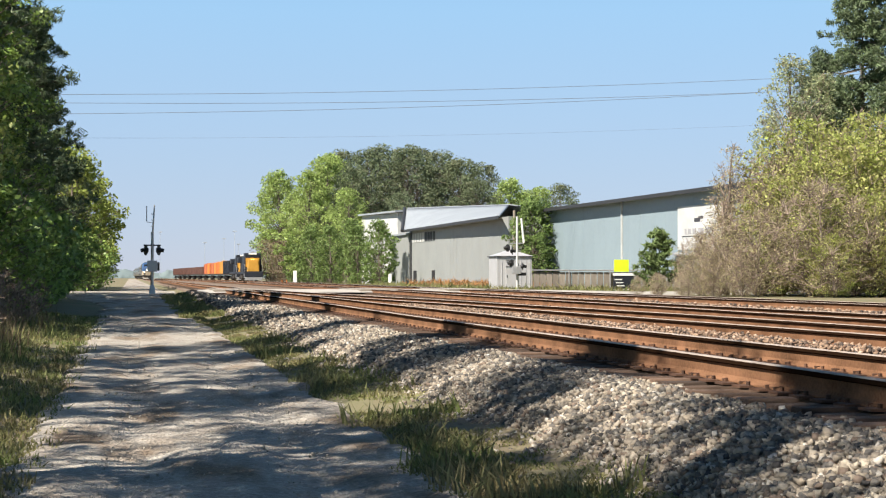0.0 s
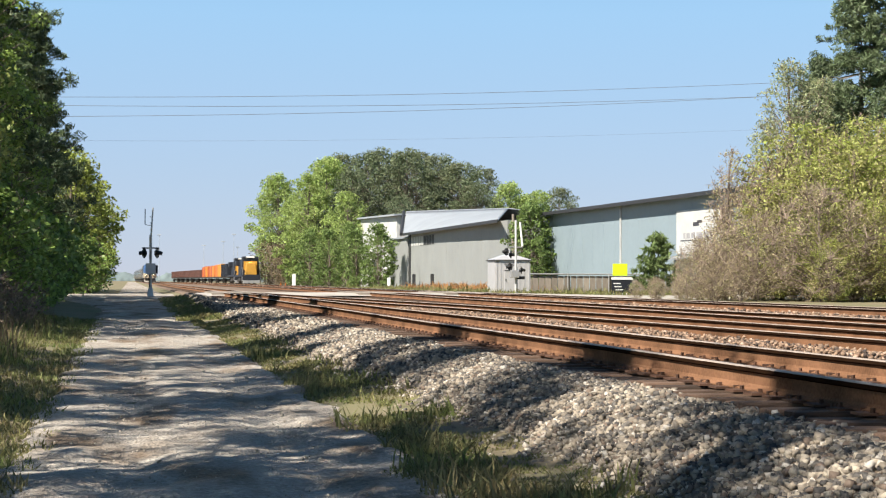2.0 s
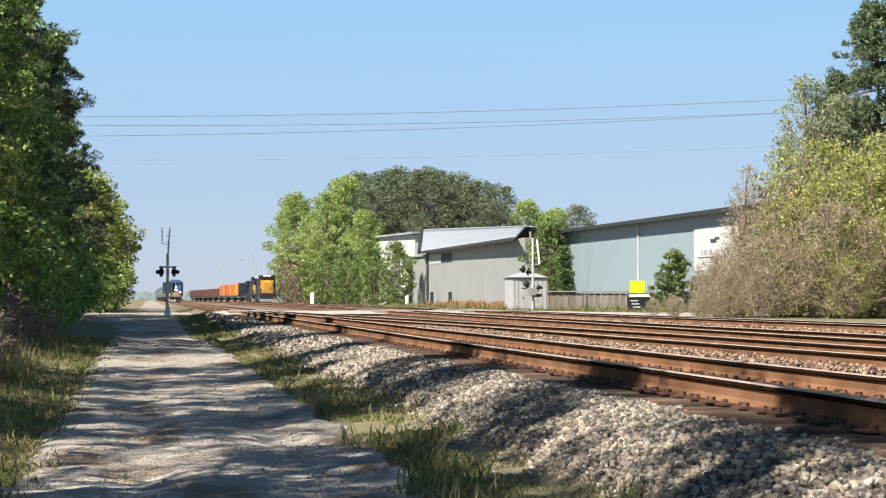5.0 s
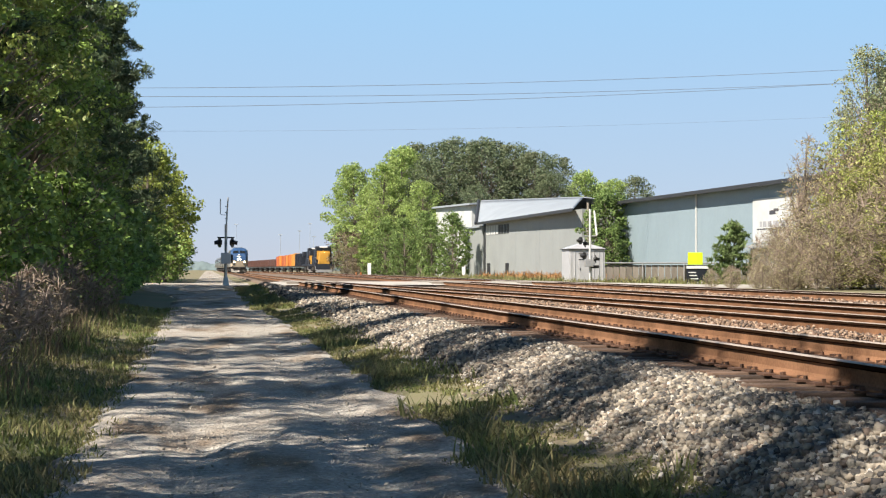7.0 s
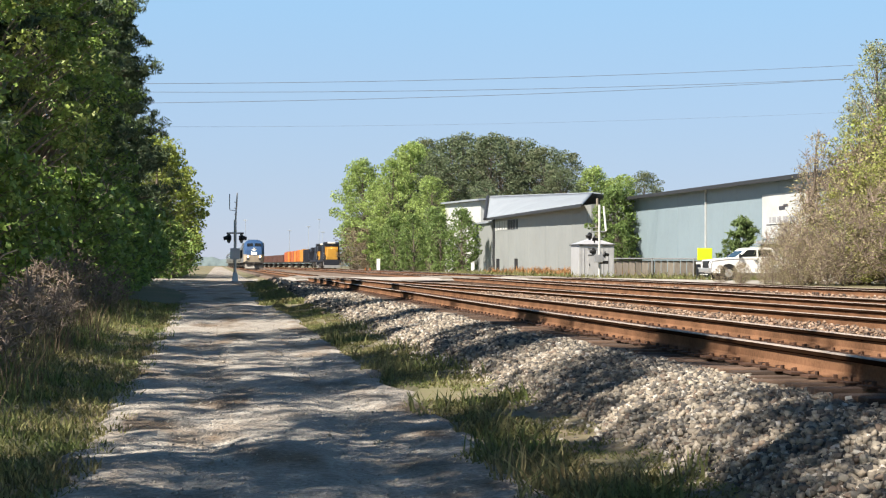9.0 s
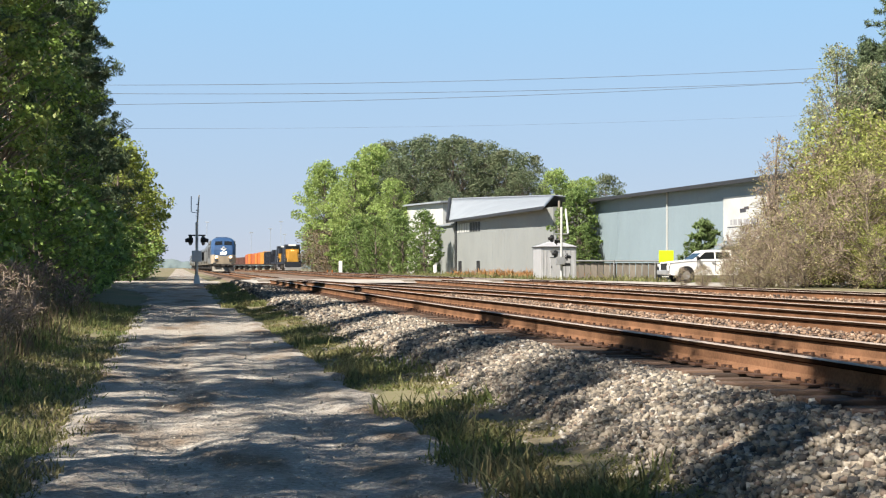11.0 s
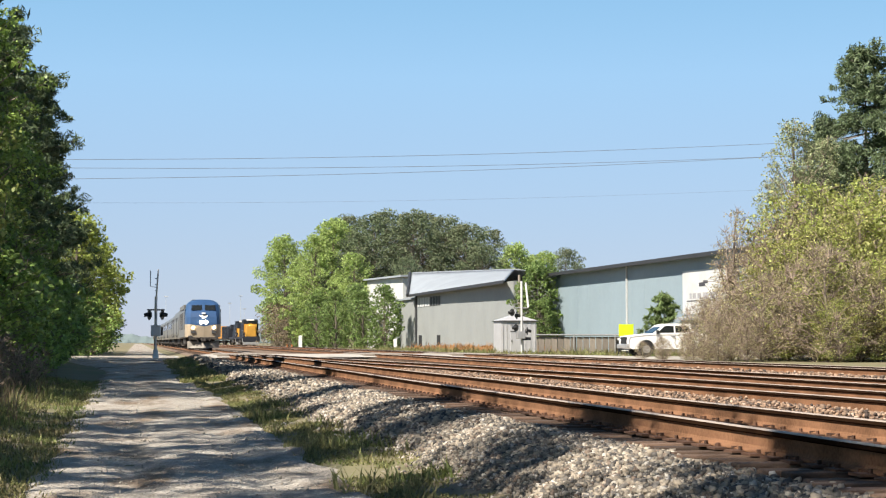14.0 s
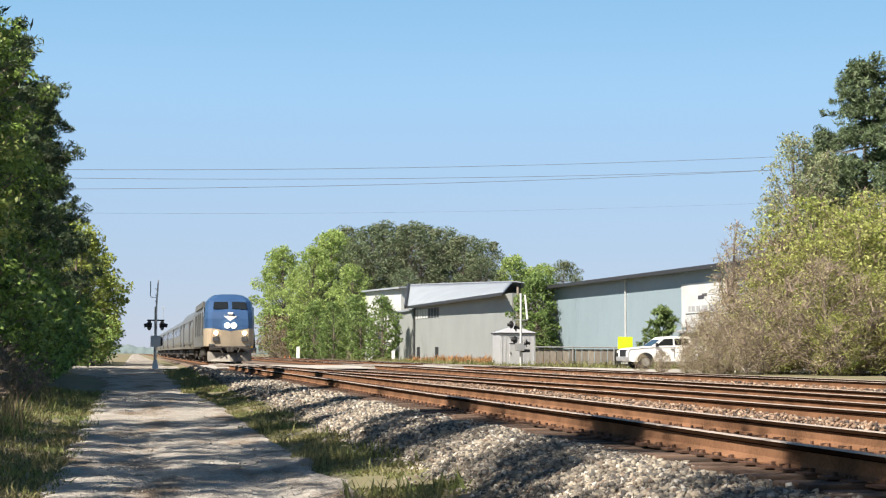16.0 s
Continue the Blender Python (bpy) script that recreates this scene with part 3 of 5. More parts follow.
def scatter_stones():
    rnd = random.Random(5)
    pts, sz = [], []

    def lay(x0, x1, y0, y1, n, lo, hi, lift=0.0):
        lo, hi = lo * 0.85, hi * 0.9
        for _ in range(n):
            x, y = rnd.uniform(x0, x1), rnd.uniform(y0, y1)
            if x < toe_x(y) - 0.1 + 0.2 * noise.noise((x * 4, y * 4, 6)) and rnd.random() < 0.93:
                continue
            s = rnd.uniform(lo, hi)
            pts.append((x, y, bed_top(x, y) + lift + s * rnd.uniform(-0.6, 1.2)))
            sz.append(s)
    lay(2.85, 4.45, 7, 20, 42000, 0.014, 0.036)
    lay(2.7, 4.45, 20, 34, 22000, 0.018, 0.043)
    lay(2.6, 4.4, 34, 80, 14000, 0.028, 0.056)
    lay(2.35, 2.95, 7, 40, 1300, 0.018, 0.045)
    stones("ballast_stones", pts, sz, M["stone"], "loose grey and tan crushed stone on the track shoulder")
    pts, sz = [], []
    lay(6.95, 8.2, 11, 45, 12000, 0.017, 0.033, 0.015)
    lay(10.9, 11.1, 18, 50, 900, 0.026, 0.045, 0.06)
    lay(13.9, 17.3, 26, 80, 5000, 0.035, 0.06, 0.01)
    lay(19.9, 20.8, 36, 100, 1500, 0.04, 0.06, 0.0)
    lay(4.35, 6.9, 7, 40, 9000, 0.016, 0.036, -0.02)
    stones("track_stones", pts, sz, M["stone_rusty"], "rust dusted crushed stone between the rails and tracks")
    pts, sz = [], []
    for _ in range(4500):
        y = 7 + 38 * rnd.random() ** 1.4
        a, b = lane_edges(y)
        x = rnd.uniform(a, b)
        s = rnd.uniform(0.004, 0.013) if rnd.random() < 0.97 else rnd.uniform(0.013, 0.026)
        pts.append((x, y, ground_z(x, y) + 0.04 + s * 0.1))
        sz.append(s)
    stones("lane_pebbles", pts, sz, M["pebble"], "small loose pebbles scattered over the lane", "gravel", 0.6)


def blades(name, pts, heights, material, label, lean=0.45, width=0.011):
    rs = np.random.RandomState(len(pts) + 1)
    n = len(pts)
    p, h = np.asarray(pts), np.asarray(heights)
    a = rs.uniform(0, 6.28, n)
    side = np.stack([np.cos(a), np.sin(a), np.zeros(n)], 1) * (rs.uniform(0.6, 1.4, n) * width)[:, None]
    b = rs.uniform(0, 6.28, n)
    bend = np.stack([np.cos(b), np.sin(b), np.zeros(n)], 1) * (h * rs.uniform(0.1, lean * 2, n))[:, None]
    up = np.array([0, 0, 1.0]) * h[:, None]
    mid = p + up * 0.6 + bend * 0.35
    v = np.stack([p - side, p + side, mid + side * 0.7, mid - side * 0.7, mid - side * 0.7, mid + side * 0.7, p + up + bend + side * 0.1, p + up + bend - side * 0.1], 1).reshape(-1, 3)
    k = np.arange(n)[:, None] * 8
    f = np.concatenate([k + np.array([[0, 1, 2, 3]]), k + np.array([[4, 5, 6, 7]])])
    return tagged(raw(name, v, f, material), label, "grass", kind="stuff")


def grass():
    rnd = random.Random(9)

    def patch(n, xr, yr, lo, hi, edge_x, dense):
        pts, hs = [], []
        while len(pts) < n:
            y = yr[0] + (yr[1] - yr[0]) * rnd.random() ** 1.6
            x = rnd.uniform(*xr)
            d = noise.noise((x * 1.1, y * 0.55, 2)) + noise.noise((x * 3, y * 2, 8)) * 0.5
            if d < dense or (edge_x and not edge_x(x, y)):
                continue
            g = ground_z(x, y)
            pts.append((x, y, g - 0.01))
            hs.append(rnd.uniform(lo, hi) * (0.7 + 0.9 * max(d, 0)))
        return pts, hs
    ok_r = lambda x, y: x < toe_x(y) + 0.12 and x > lane_edges(y)[1] - 0.18 + 0.45 * noise.noise((x * 1.6, y * 1.2, 1))
    ok_l = lambda x, y: x < lane_edges(y)[0] + 0.22 + 0.45 * noise.noise((x * 1.6, y * 1.2, 3))
    p, h = patch(34000, (1.4, 3.3), (7, 46), 0.02, 0.075, ok_r, -0.25)
    p2, h2 = patch(1500, (2.0, 3.4), (8, 34), 0.07, 0.24, ok_r, 0.1)
    blades("verge_grass", p + p2, h + h2, M["grass"], "patchy green and straw grass along the stone slope")
    p, h = patch(5000, (1.3, 2.7), (42, 80), 0.05, 0.15, ok_r, -0.1)
    blades("far_verge_grass", p, h, M["grass"], "thin dry grass where the lane meets the stone slope", width=0.025)
    p, h = patch(42000, (-4.2, -0.6), (8, 48), 0.04, 0.15, ok_l, -0.55)
    p2, h2 = patch(3000, (-4.6, -1.6), (9, 40), 0.15, 0.4, ok_l, 0.0)
    blades("lane_grass", p + p2, h + h2, M["grass"], "tall weedy grass on the shaded side of the lane")
    p, h = patch(1900, (-4.4, -1.7), (8, 42), 0.18, 0.6, ok_l, 0.12)
    blades("dry_weeds", p, h, M["weed"], "tall brown dry weeds beside the lane", 0.25, 0.008)
    p, h = patch(9000, (21.5, 36), (98, 190), 0.2, 0.6, None, -0.5)
    blades("field_grass", p, h, M["grass"], "rough grass in front of the warehouses", width=0.05)
    p, h = patch(3500, (28, 33), (125, 170), 0.35, 0.85, None, -0.1)
    blades("broom_sedge", p, h, M["sedge"], "dry orange tan sedge by the shed wall", width=0.06)


ballast_bed()
scatter_stones()
grass()


# ---- trees ----
def leaf_quads(centres, radii, counts, size, rs, flat=0.8, narrow=0.6, up=0.0):
    """Loose quads about clump centres: an uneven, gappy crown."""
    vs = []
    for c, r, n in zip(centres, radii, counts):
        d = rs.normal(size=(n, 3))
        d /= np.linalg.norm(d, axis=1)[:, None]
        p = c + d * (r * rs.uniform(0.35, 1.0, n) ** 0.6)[:, None] * np.array([1, 1, flat])
        u = rs.normal(size=(n, 3))
        u /= np.linalg.norm(u, axis=1)[:, None]
        face = rs.normal(size=(n, 3)) + np.array([0, 0, up])
        w = np.cross(u, face)
        w /= np.linalg.norm(w, axis=1)[:, None]
        s = size * rs.uniform(0.5, 1.3, n)[:, None]
        u = np.cross(w, face) if up else u
        u /= np.linalg.norm(u, axis=1)[:, None]
        u, w = u * s, w * s * narrow
        vs.append(np.stack([p - u * 0.5, p + w * 0.5, p + u * 0.5, p - w * 0.5], 1))
    v = np.concatenate(vs).reshape(-1, 3)
    return v, np.arange(len(v)).reshape(-1, 4)


def limb(bm, pts, r0, r1, seg=7):
    rings = []
    for i, p in enumerate(pts):
        d = (Vector(pts[min(i + 1, len(pts) - 1)]) - Vector(pts[max(i - 1, 0)])).normalized()
        q = d.to_track_quat("Z", "Y").to_matrix()
        r = r0 + (r1 - r0) * i / (len(pts) - 1)
        rings.append([Vector(p) + q @ Vector((math.cos(k * 2 * math.pi / seg) * r, math.sin(k * 2 * math.pi / seg) * r, 0)) for k in range(seg)])
    loft(bm, rings)


def broadleaf(name, h, spread, base, clumps, per, size, leaf, seed, label, category="tree", twigs=0, clump_r=0.2, group="", flat=0.6, up=0.9, wood=None):
    """A tree of height h: tapered trunk, limbs to clumps, a ragged crown of leaves."""
    rs = np.random.RandomState(seed)
    top = tagged(empty(name), label, category, group)
    bm = bmesh.new()
    tr = 0.016 * h + 0.03
    lean = rs.uniform(-0.04, 0.04, 2) * h
    trunk = [(lean[0] * k * k, lean[1] * k * k, h * 0.9 * k - (0.2 if k == 0 else 0)) for k in (0, 0.15, 0.35, 0.6, 0.8, 1)]
    limb(bm, trunk, tr, tr * 0.15, 9)
    part("trunk", bm, M["bark"], top)
    bm = bmesh.new()
    cs, rr, ns = [], [], []
    for i in range(clumps):
        k = base + (1 - base) * ((i + rs.uniform(0, 1)) / clumps)
        prof = math.sin(math.pi * min(max((k - base) / (1 - base) * 0.86 + 0.12, 0), 1)) ** 0.7
        a = i * 2.4 + rs.uniform(-0.5, 0.5)
        rad = spread * prof * rs.uniform(0.45, 1.05)
        c = np.array([math.cos(a) * rad + lean[0] * k * k, math.sin(a) * rad + lean[1] * k * k, h * k * 0.96])
        cs.append(c)
        rr.append(spread * clump_r * rs.uniform(1.0, 2.1))
        ns.append(int(per * rs.uniform(0.6, 1.4)))
        z0 = max(h * (k - 0.22), h * base * 0.5)
        kk = z0 / (h * 0.9)
        s = Vector((lean[0] * kk * kk, lean[1] * kk * kk, z0))
        e = Vector(c)
        limb(bm, [s, s.lerp(e, 0.5) + Vector((0, 0, 0.03 * h)), e], tr * 0.32 * (1.1 - k), 0.012, 4)
    for i in range(twigs):
        c = cs[rs.randint(len(cs))]
        d = rs.normal(size=3)
        d[2] = abs(d[2]) * 1.3
        d = d / np.linalg.norm(d) * spread * clump_r * rs.uniform(0.9, 1.9)
        limb(bm, [Vector(c), Vector(c + d * 0.5) + Vector((0, 0, 0.05)), Vector(c + d)], 0.014, 0.005, 3)
    tagged(part("branchwork", bm, wood or M["bark"], top), kind="stuff")
    v, f = leaf_quads(cs, rr, ns, size, rs, flat, up=up)
    raw("crown", v, f, leaf, top)
    return top


def pine(name, h, spread, base, whorls, size, seed, label, per=60, leaf=None, group="", tufts=7):
    """A loblolly-like pine: straight trunk, bare below, tufted boughs."""
    rs = np.random.RandomState(seed)
    top = tagged(empty(name), label, "tree", group)
    bm = bmesh.new()
    tr = 0.011 * h + 0.03
    limb(bm, [(0, 0, -0.2), (0.05, 0, h * 0.3), (0.1, 0.05, h * 0.65), (0.05, 0, h)], tr, 0.03, 9)
    part("trunk", bm, M["bark"], top)
    bm = bmesh.new()
    cs, rr, ns = [], [], []
    for i in range(whorls):
        k = base + (1 - base) * (i + 0.5) / whorls
        reach = spread * (1.05 - ((k - base) / (1 - base)) ** 1.6 * 0.8)
        for j in range(rs.randint(5, 9)):
            a = rs.uniform(0, 6.28)
            rad = reach * rs.uniform(0.55, 1.1)
            z = h * k + rs.uniform(-0.02, 0.02) * h
            e = Vector((math.cos(a) * rad, math.sin(a) * rad, z + rad * rs.uniform(-0.05, 0.35)))
            limb(bm, [Vector((0.07, 0.02, z)), Vector((0.07, 0.02, z)).lerp(e, 0.55) + Vector((0, 0, -0.08 * rad)), e], 0.04 * h / 15, 0.012, 4)
            for q in np.linspace(0.4, 1.0, tufts):
                cs.append(np.array(Vector((0.07, 0.02, z)).lerp(e, q)) + rs.normal(size=3) * np.array((0.1, 0.1, 0.05)) * spread)
                rr.append(spread * rs.uniform(0.06, 0.135))
                ns.append(int(per * 0.5 * rs.uniform(0.6, 1.4)))
    cs.append(np.array((0.05, 0, h)))
    rr.append(spread * 0.25)
    ns.append(per)
    tagged(part("branchwork", bm, M["bark"], top), kind="stuff")
    v, f = leaf_quads(cs, rr, ns, size, rs, flat=0.7, narrow=0.17)
    raw("crown", v, f, leaf or M["leaf_pine"], top)
    return top


def put(thing, x, y, turn=0, s=1.0, z=None):
    return copy_thing(thing, pose(x, y, ground_z(x, y) if z is None else z, 0, 0, turn) @ Matrix.Scale(s, 4))


def move(thing, x, y, turn=0, s=1.0):
    thing.matrix_basis = pose(x, y, ground_z(x, y), 0, 0, turn) @ Matrix.Scale(s, 4)
    return thing


def lane_trees():
    """The wood along the lane."""
    oak = broadleaf("oak_tree", 15, 4.0, 0.10, 130, 125, 0.2, M["leaf_dark"], 11, "tall shady oak in full dark green leaf beside the lane", twigs=160, clump_r=0.11, group="trees along the lane", flat=0.5, wood=M["twig"])
    gum = broadleaf("sweetgum_tree", 14, 3.2, 0.08, 125, 115, 0.18, M["leaf_mid"], 12, "slender sweetgum with fresh green leaves beside the lane", twigs=160, clump_r=0.11, group="trees along the lane", flat=0.5, wood=M["twig"])
    pin = pine("pine_tree", 17, 3.2, 0.22, 17, 0.42, 13, "tall dark pine with ragged tufted boughs beside the lane", per=75, group="trees along the lane")
    lit = broadleaf("young_maple", 9.0, 3.0, 0.06, 100, 110, 0.24, M["leaf_maple"], 14, "bright spring green maple beyond the crossing", clump_r=0.13, group="trees along the lane")
    shr = broadleaf("lane_shrub", 3.2, 1.5, 0.05, 46, 55, 0.165, M["leaf_dark"], 15, "dense dark green shrub at the edge of the wood", "shrub", twigs=60, clump_r=0.17, group="shrubs along the lane")
    move(oak, -7.4, 53, 20)
    move(gum, -6.4, 47, 0)
    move(pin, -6.6, 62, 0)
    move(lit, -3.5, 101.5, 0)
    move(shr, -4.3, 50)
    for x, y, r, s in ((-6.3, 58, 140, 0.9), (-5.8, 65, 40, 0.7), (-7.0, 72, 150, 0.9), (-9.5, 44, 300, 1.1), (-8.2, 38, 20, 1.0)):
        put(oak, x, y, r, s)
    for x, y, r, s in ((-6.2, 58, 90, 0.85), (-9, 52, 40, 1.15)):
        put(gum, x, y, r, s)
    for x, y, r, s in ((-5.2, 68, 70, 0.8), (-4.1, 74, 200, 0.74), (-8, 48, 260, 1.05), (-4.2, 79, 10, 0.62)):
        put(pin, x, y, r, s)
    for x, y, r, s in ((-3.3, 109, 80, 0.95), (-3.9, 121, 170, 0.95), (-8, 116, 30, 1.1), (-4.6, 138, 250, 0.95), (-9.5, 130, 120, 1.2), (-13, 112, 60, 1.2)):
        put(lit, x, y, r, s)
    put(oak, -6.4, 106, 250, 0.6)
    put(pin, -8.0, 104, 40, 0.75)
    rnd = random.Random(3)
    for i in range(26):
        y = 36 + i * 2.0
        put(shr, -3.6 + rnd.uniform(-0.6, 0.4) + (-1.2 if y < 42 else 0), y + rnd.uniform(-0.6, 0.6), rnd.uniform(0, 360), rnd.uniform(0.75, 1.3))
    for i in range(10):
        put(shr, -2.9 + rnd.uniform(-1.2, 0.5), 99 + i * 3.5, rnd.uniform(0, 360), rnd.uniform(0.9, 1.4))
    # the same wood goes on beside and behind the viewer; its broken shade lies on the lane
    airy = pine("thin_pine", 17, 3.4, 0.2, 19, 0.36, 16, "tall thin pine with open tufted boughs beside the lane", per=50, group="trees along the lane", tufts=4)
    move(airy, -7.6, 33, 10, 0.95)
    for x, y, r, s in ((-7.0, 2.6, 220, 1.05), (-6.9, 25, 30, 0.9), (-6.9, 16.5, 150, 0.95), (-6.6, 8.5, 250, 1.0), (-6.6, -7.5, 70, 1.08), (-7.2, -16, 190, 1.1), (-8.4, 20.5, 300, 0.9), (-9.0, 12, 100, 1.05), (-8.0, 5.2, 20, 0.84)):
        put(airy, x, y, r, s)
    dry = broadleaf("dry_bush", 1.3, 0.75, 0.05, 30, 26, 0.07, M["leaf_brown"], 17, "brown half dead bush among the weeds", "shrub", twigs=260, clump_r=0.3, group="dry bushes along the lane", wood=M["twig"])
    move(dry, -2.75, 21, 0, 1.0)
    for i in range(15):
        put(dry, -2.75 + rnd.uniform(-0.9, 0.35), 22.5 + i * 1.7, rnd.uniform(0, 360), rnd.uniform(0.45, 0.95))


def far_wood_trees():
    lit = broadleaf("poplar_tree", 21, 6.2, 0.06, 150, 95, 0.40, M["leaf_light"], 21, "tall poplar in bright spring leaf behind the yard", clump_r=0.115, group="trees behind the yard")
    drk = broadleaf("water_oak", 22, 7.2, 0.06, 200, 68, 0.38, M["leaf_oak"], 22, "broad grey green oak behind the sheds", clump_r=0.105, group="trees behind the yard")
    yng = broadleaf("sapling", 8.5, 2.6, 0.04, 70, 60, 0.3, M["leaf_fresh"], 23, "leafy young tree at the shed corner", clump_r=0.15, group="saplings by the shed")
    brn = broadleaf("bare_thicket", 7, 3.4, 0.05, 34, 60, 0.3, M["leaf_brown"], 24, "brown leafless thicket by the yard track", "shrub", twigs=200, group="thickets by the yard")
    move(lit, 25.8, 285, 0, 0.95)
    for x, y, r, s in ((31, 262, 60, 1.06), (26.8, 252, 200, 0.9), (32.5, 278, 150, 1.12), (60, 256, 30, 0.86), (64.5, 258, 100, 0.8), (31.5, 238, 260, 0.72), (66, 270, 10, 0.8), (27.5, 305, 10, 1.0)):
        put(lit, x, y, r, s)
    move(drk, 38, 262, 0, 1.0)
    for x, y, r, s in ((43.5, 258, 70, 1.02), (49, 262, 140, 1.0), (36, 285, 200, 1.08), (46, 280, 300, 1.05), (54, 275, 20, 0.95), (39, 235, 10, 0.62), (40.8, 268, 50, 1.06), (46.5, 268, 220, 1.05), (51.5, 257, 170, 0.93), (71, 268, 200, 0.78), (53, 250, 90, 0.75), (34.5, 254, 20, 0.85), (57, 264, 260, 0.92)):
        put(drk, x, y, r, s)
    move(yng, 29.5, 196, 0, 0.95)
    for x, y, r, s in ((28.2, 205, 100, 0.95), (31.0, 204, 200, 0.9), (26.8, 222, 40, 1.0), (30, 228, 300, 1.15), (25.6, 236, 10, 1.0), (27.3, 246, 70, 1.1), (24.9, 252, 150, 0.9)):
        put(yng, x, y, r, s)
    for x, y, r, s in ((35.9, 144.5, 50, 1.0), (36.5, 146.2, 150, 1.05), (35.5, 142.6, 250, 0.6)):
        put(yng, x, y, r, s)
    move(brn, 23.6, 268, 0, 1.0)
    put(brn, 23.9, 281, 120, 1.1)
    put(brn, 24.3, 258, 240, 0.8)


def right_thicket():
    twg = broadleaf("twiggy_thicket", 5.2, 2.6, 0.03, 80, 62, 0.10, M["leaf_olive"], 31, "tangled grey brown thicket with sparse new leaves", "shrub", twigs=1000, clump_r=0.2, wood=M["twig"], group="thickets beside the road")
    grn = broadleaf("leafing_shrub", 7.2, 3.2, 0.04, 110, 95, 0.15, M["leaf_bush"], 32, "tall shrub in yellow green new leaf", "shrub", twigs=350, clump_r=0.14, wood=M["twig"], group="thickets beside the road")
    dec = broadleaf("river_birch", 14.2, 2.5, 0.2, 120, 75, 0.16, M["leaf_birch"], 33, "airy birch with pale green new leaves", twigs=200, wood=M["twig"], clump_r=0.14, group="trees beside the road")
    pin = pine("roadside_pine", 18.5, 3.9, 0.36, 16, 0.42, 34, "tall open pine with dark needle tufts", per=85, group="trees beside the road")
    move(twg, 33.2, 82.5, 0, 1.15)
    for x, y, r, s in ((29.9, 80.5, 80, 0.5), (31.2, 78.5, 200, 0.72), (33.6, 76, 20, 0.95), (35.6, 76.5, 130, 0.75), (38.4, 76, 260, 0.7), (34.6, 84.5, 300, 1.25), (29.4, 80, 170, 0.3), (28.4, 81, 30, 0.24), (27.4, 83, 70, 0.2), (26.6, 84, 150, 0.17), (30.2, 78, 60, 0.36), (29.4, 85, 310, 0.2), (28.4, 86, 210, 0.18), (29.7, 83, 200, 0.46), (30.5, 84.5, 20, 0.56), (31.2, 83, 120, 0.66)):
        put(twg, x, y, r, s)
    move(grn, 34.6, 80, 0, 1.05)
    for x, y, r, s in ((36.4, 76, 90, 0.7), (33.9, 75.4, 200, 0.42), (38.2, 74.8, 300, 0.55), (37, 79.5, 90, 1.15), (38.8, 76.5, 30, 0.95), (39.8, 80, 200, 1.3), (34.2, 82.5, 300, 0.85), (41.4, 77, 120, 1.0), (35.0, 77.2, 310, 0.6), (42, 80, 20, 1.2), (36.5, 84, 140, 1.3), (40.5, 85, 250, 1.35)):
        put(grn, x, y, r, s)
    move(dec, 37.6, 89, 0)
    put(dec, 39.8, 91, 120, 0.95)
    put(dec, 38.3, 94, 220, 0.8)
    move(pin, 43.2, 92, 0)
    for x, y, r, s in ((45.8, 89, 100, 1.04), (48.5, 93, 200, 1.0), (43.6, 99, 300, 0.82), (48, 90, 20, 1.05)):
        put(pin, x, y, r, s)
    thin = broadleaf("thin_sapling", 8.4, 1.35, 0.12, 46, 34, 0.12, M["leaf_olive"], 37, "thin half bare sapling above the brown thicket", twigs=420, clump_r=0.24, wood=M["twig"], group="saplings beside the road")
    move(thin, 31.6, 84, 0)
    put(thin, 32.6, 85.5, 140, 0.85)
    small = pine("small_pine", 3.9, 1.5, 0.12, 8, 0.5, 35, "small bushy pine in front of the warehouse wall", per=42, leaf=M["leaf_fresh_pine"], tufts=4)
    move(small, 32.9, 99.5)


lane_trees()
far_wood_trees()
right_thicket()


def horizon_wood():
    """A belt of crowns at the end of the line, uneven along its top, its haze painted in."""
    xs, k = np.arange(-200, 270, 1.2), 9
    vs = []
    for x in xs:
        h = 5.5 + 3.0 * noise.noise((x * 0.03, 0, 1)) + 2.0 * noise.noise((x * 0.16, 0, 2)) + 0.9 * noise.noise((x * 0.6, 0, 3))
        for j in range(k):
            t = j / (k - 1)
            bulge = 2.2 * noise.noise((x * 0.25, t * 3.0, 5)) + 1.2 * noise.noise((x * 0.7, t * 8.0, 6))
            vs.append((x, 950 + 9 * t ** 1.5 + bulge * (1 - t * 0.5), h * math.sin(t * math.pi / 2) - 0.5))
    fs = [(i * k + j, (i + 1) * k + j, (i + 1) * k + j + 1, i * k + j + 1) for i in range(len(xs) - 1) for j in range(k - 1)]
    tagged(raw("horizon_wood", vs, fs, M["haze"], smooth=True), "belt of distant trees on the horizon, tinted blue grey by painted haze", "trees", kind="stuff")


horizon_wood()


# ---- buildings ----
def quad_prism(bm, pts, z0, z1, mi=0):
    loft(bm, [[(x, y, z0) for x, y in pts], [(x, y, z1) for x, y in pts]], mi=mi)


def wall_line(a, b, t):
    """A point and the outward normal of a wall that runs from a to b (the tracks lie on its outer side)."""
    d = Vector((b[0] - a[0], b[1] - a[1], 0))
    n = Vector((-d.y, d.x, 0)).normalized()
    if n.x > 0:
        n = -n
    return Vector((a[0], a[1], 0)) + d * t, n, d.normalized()


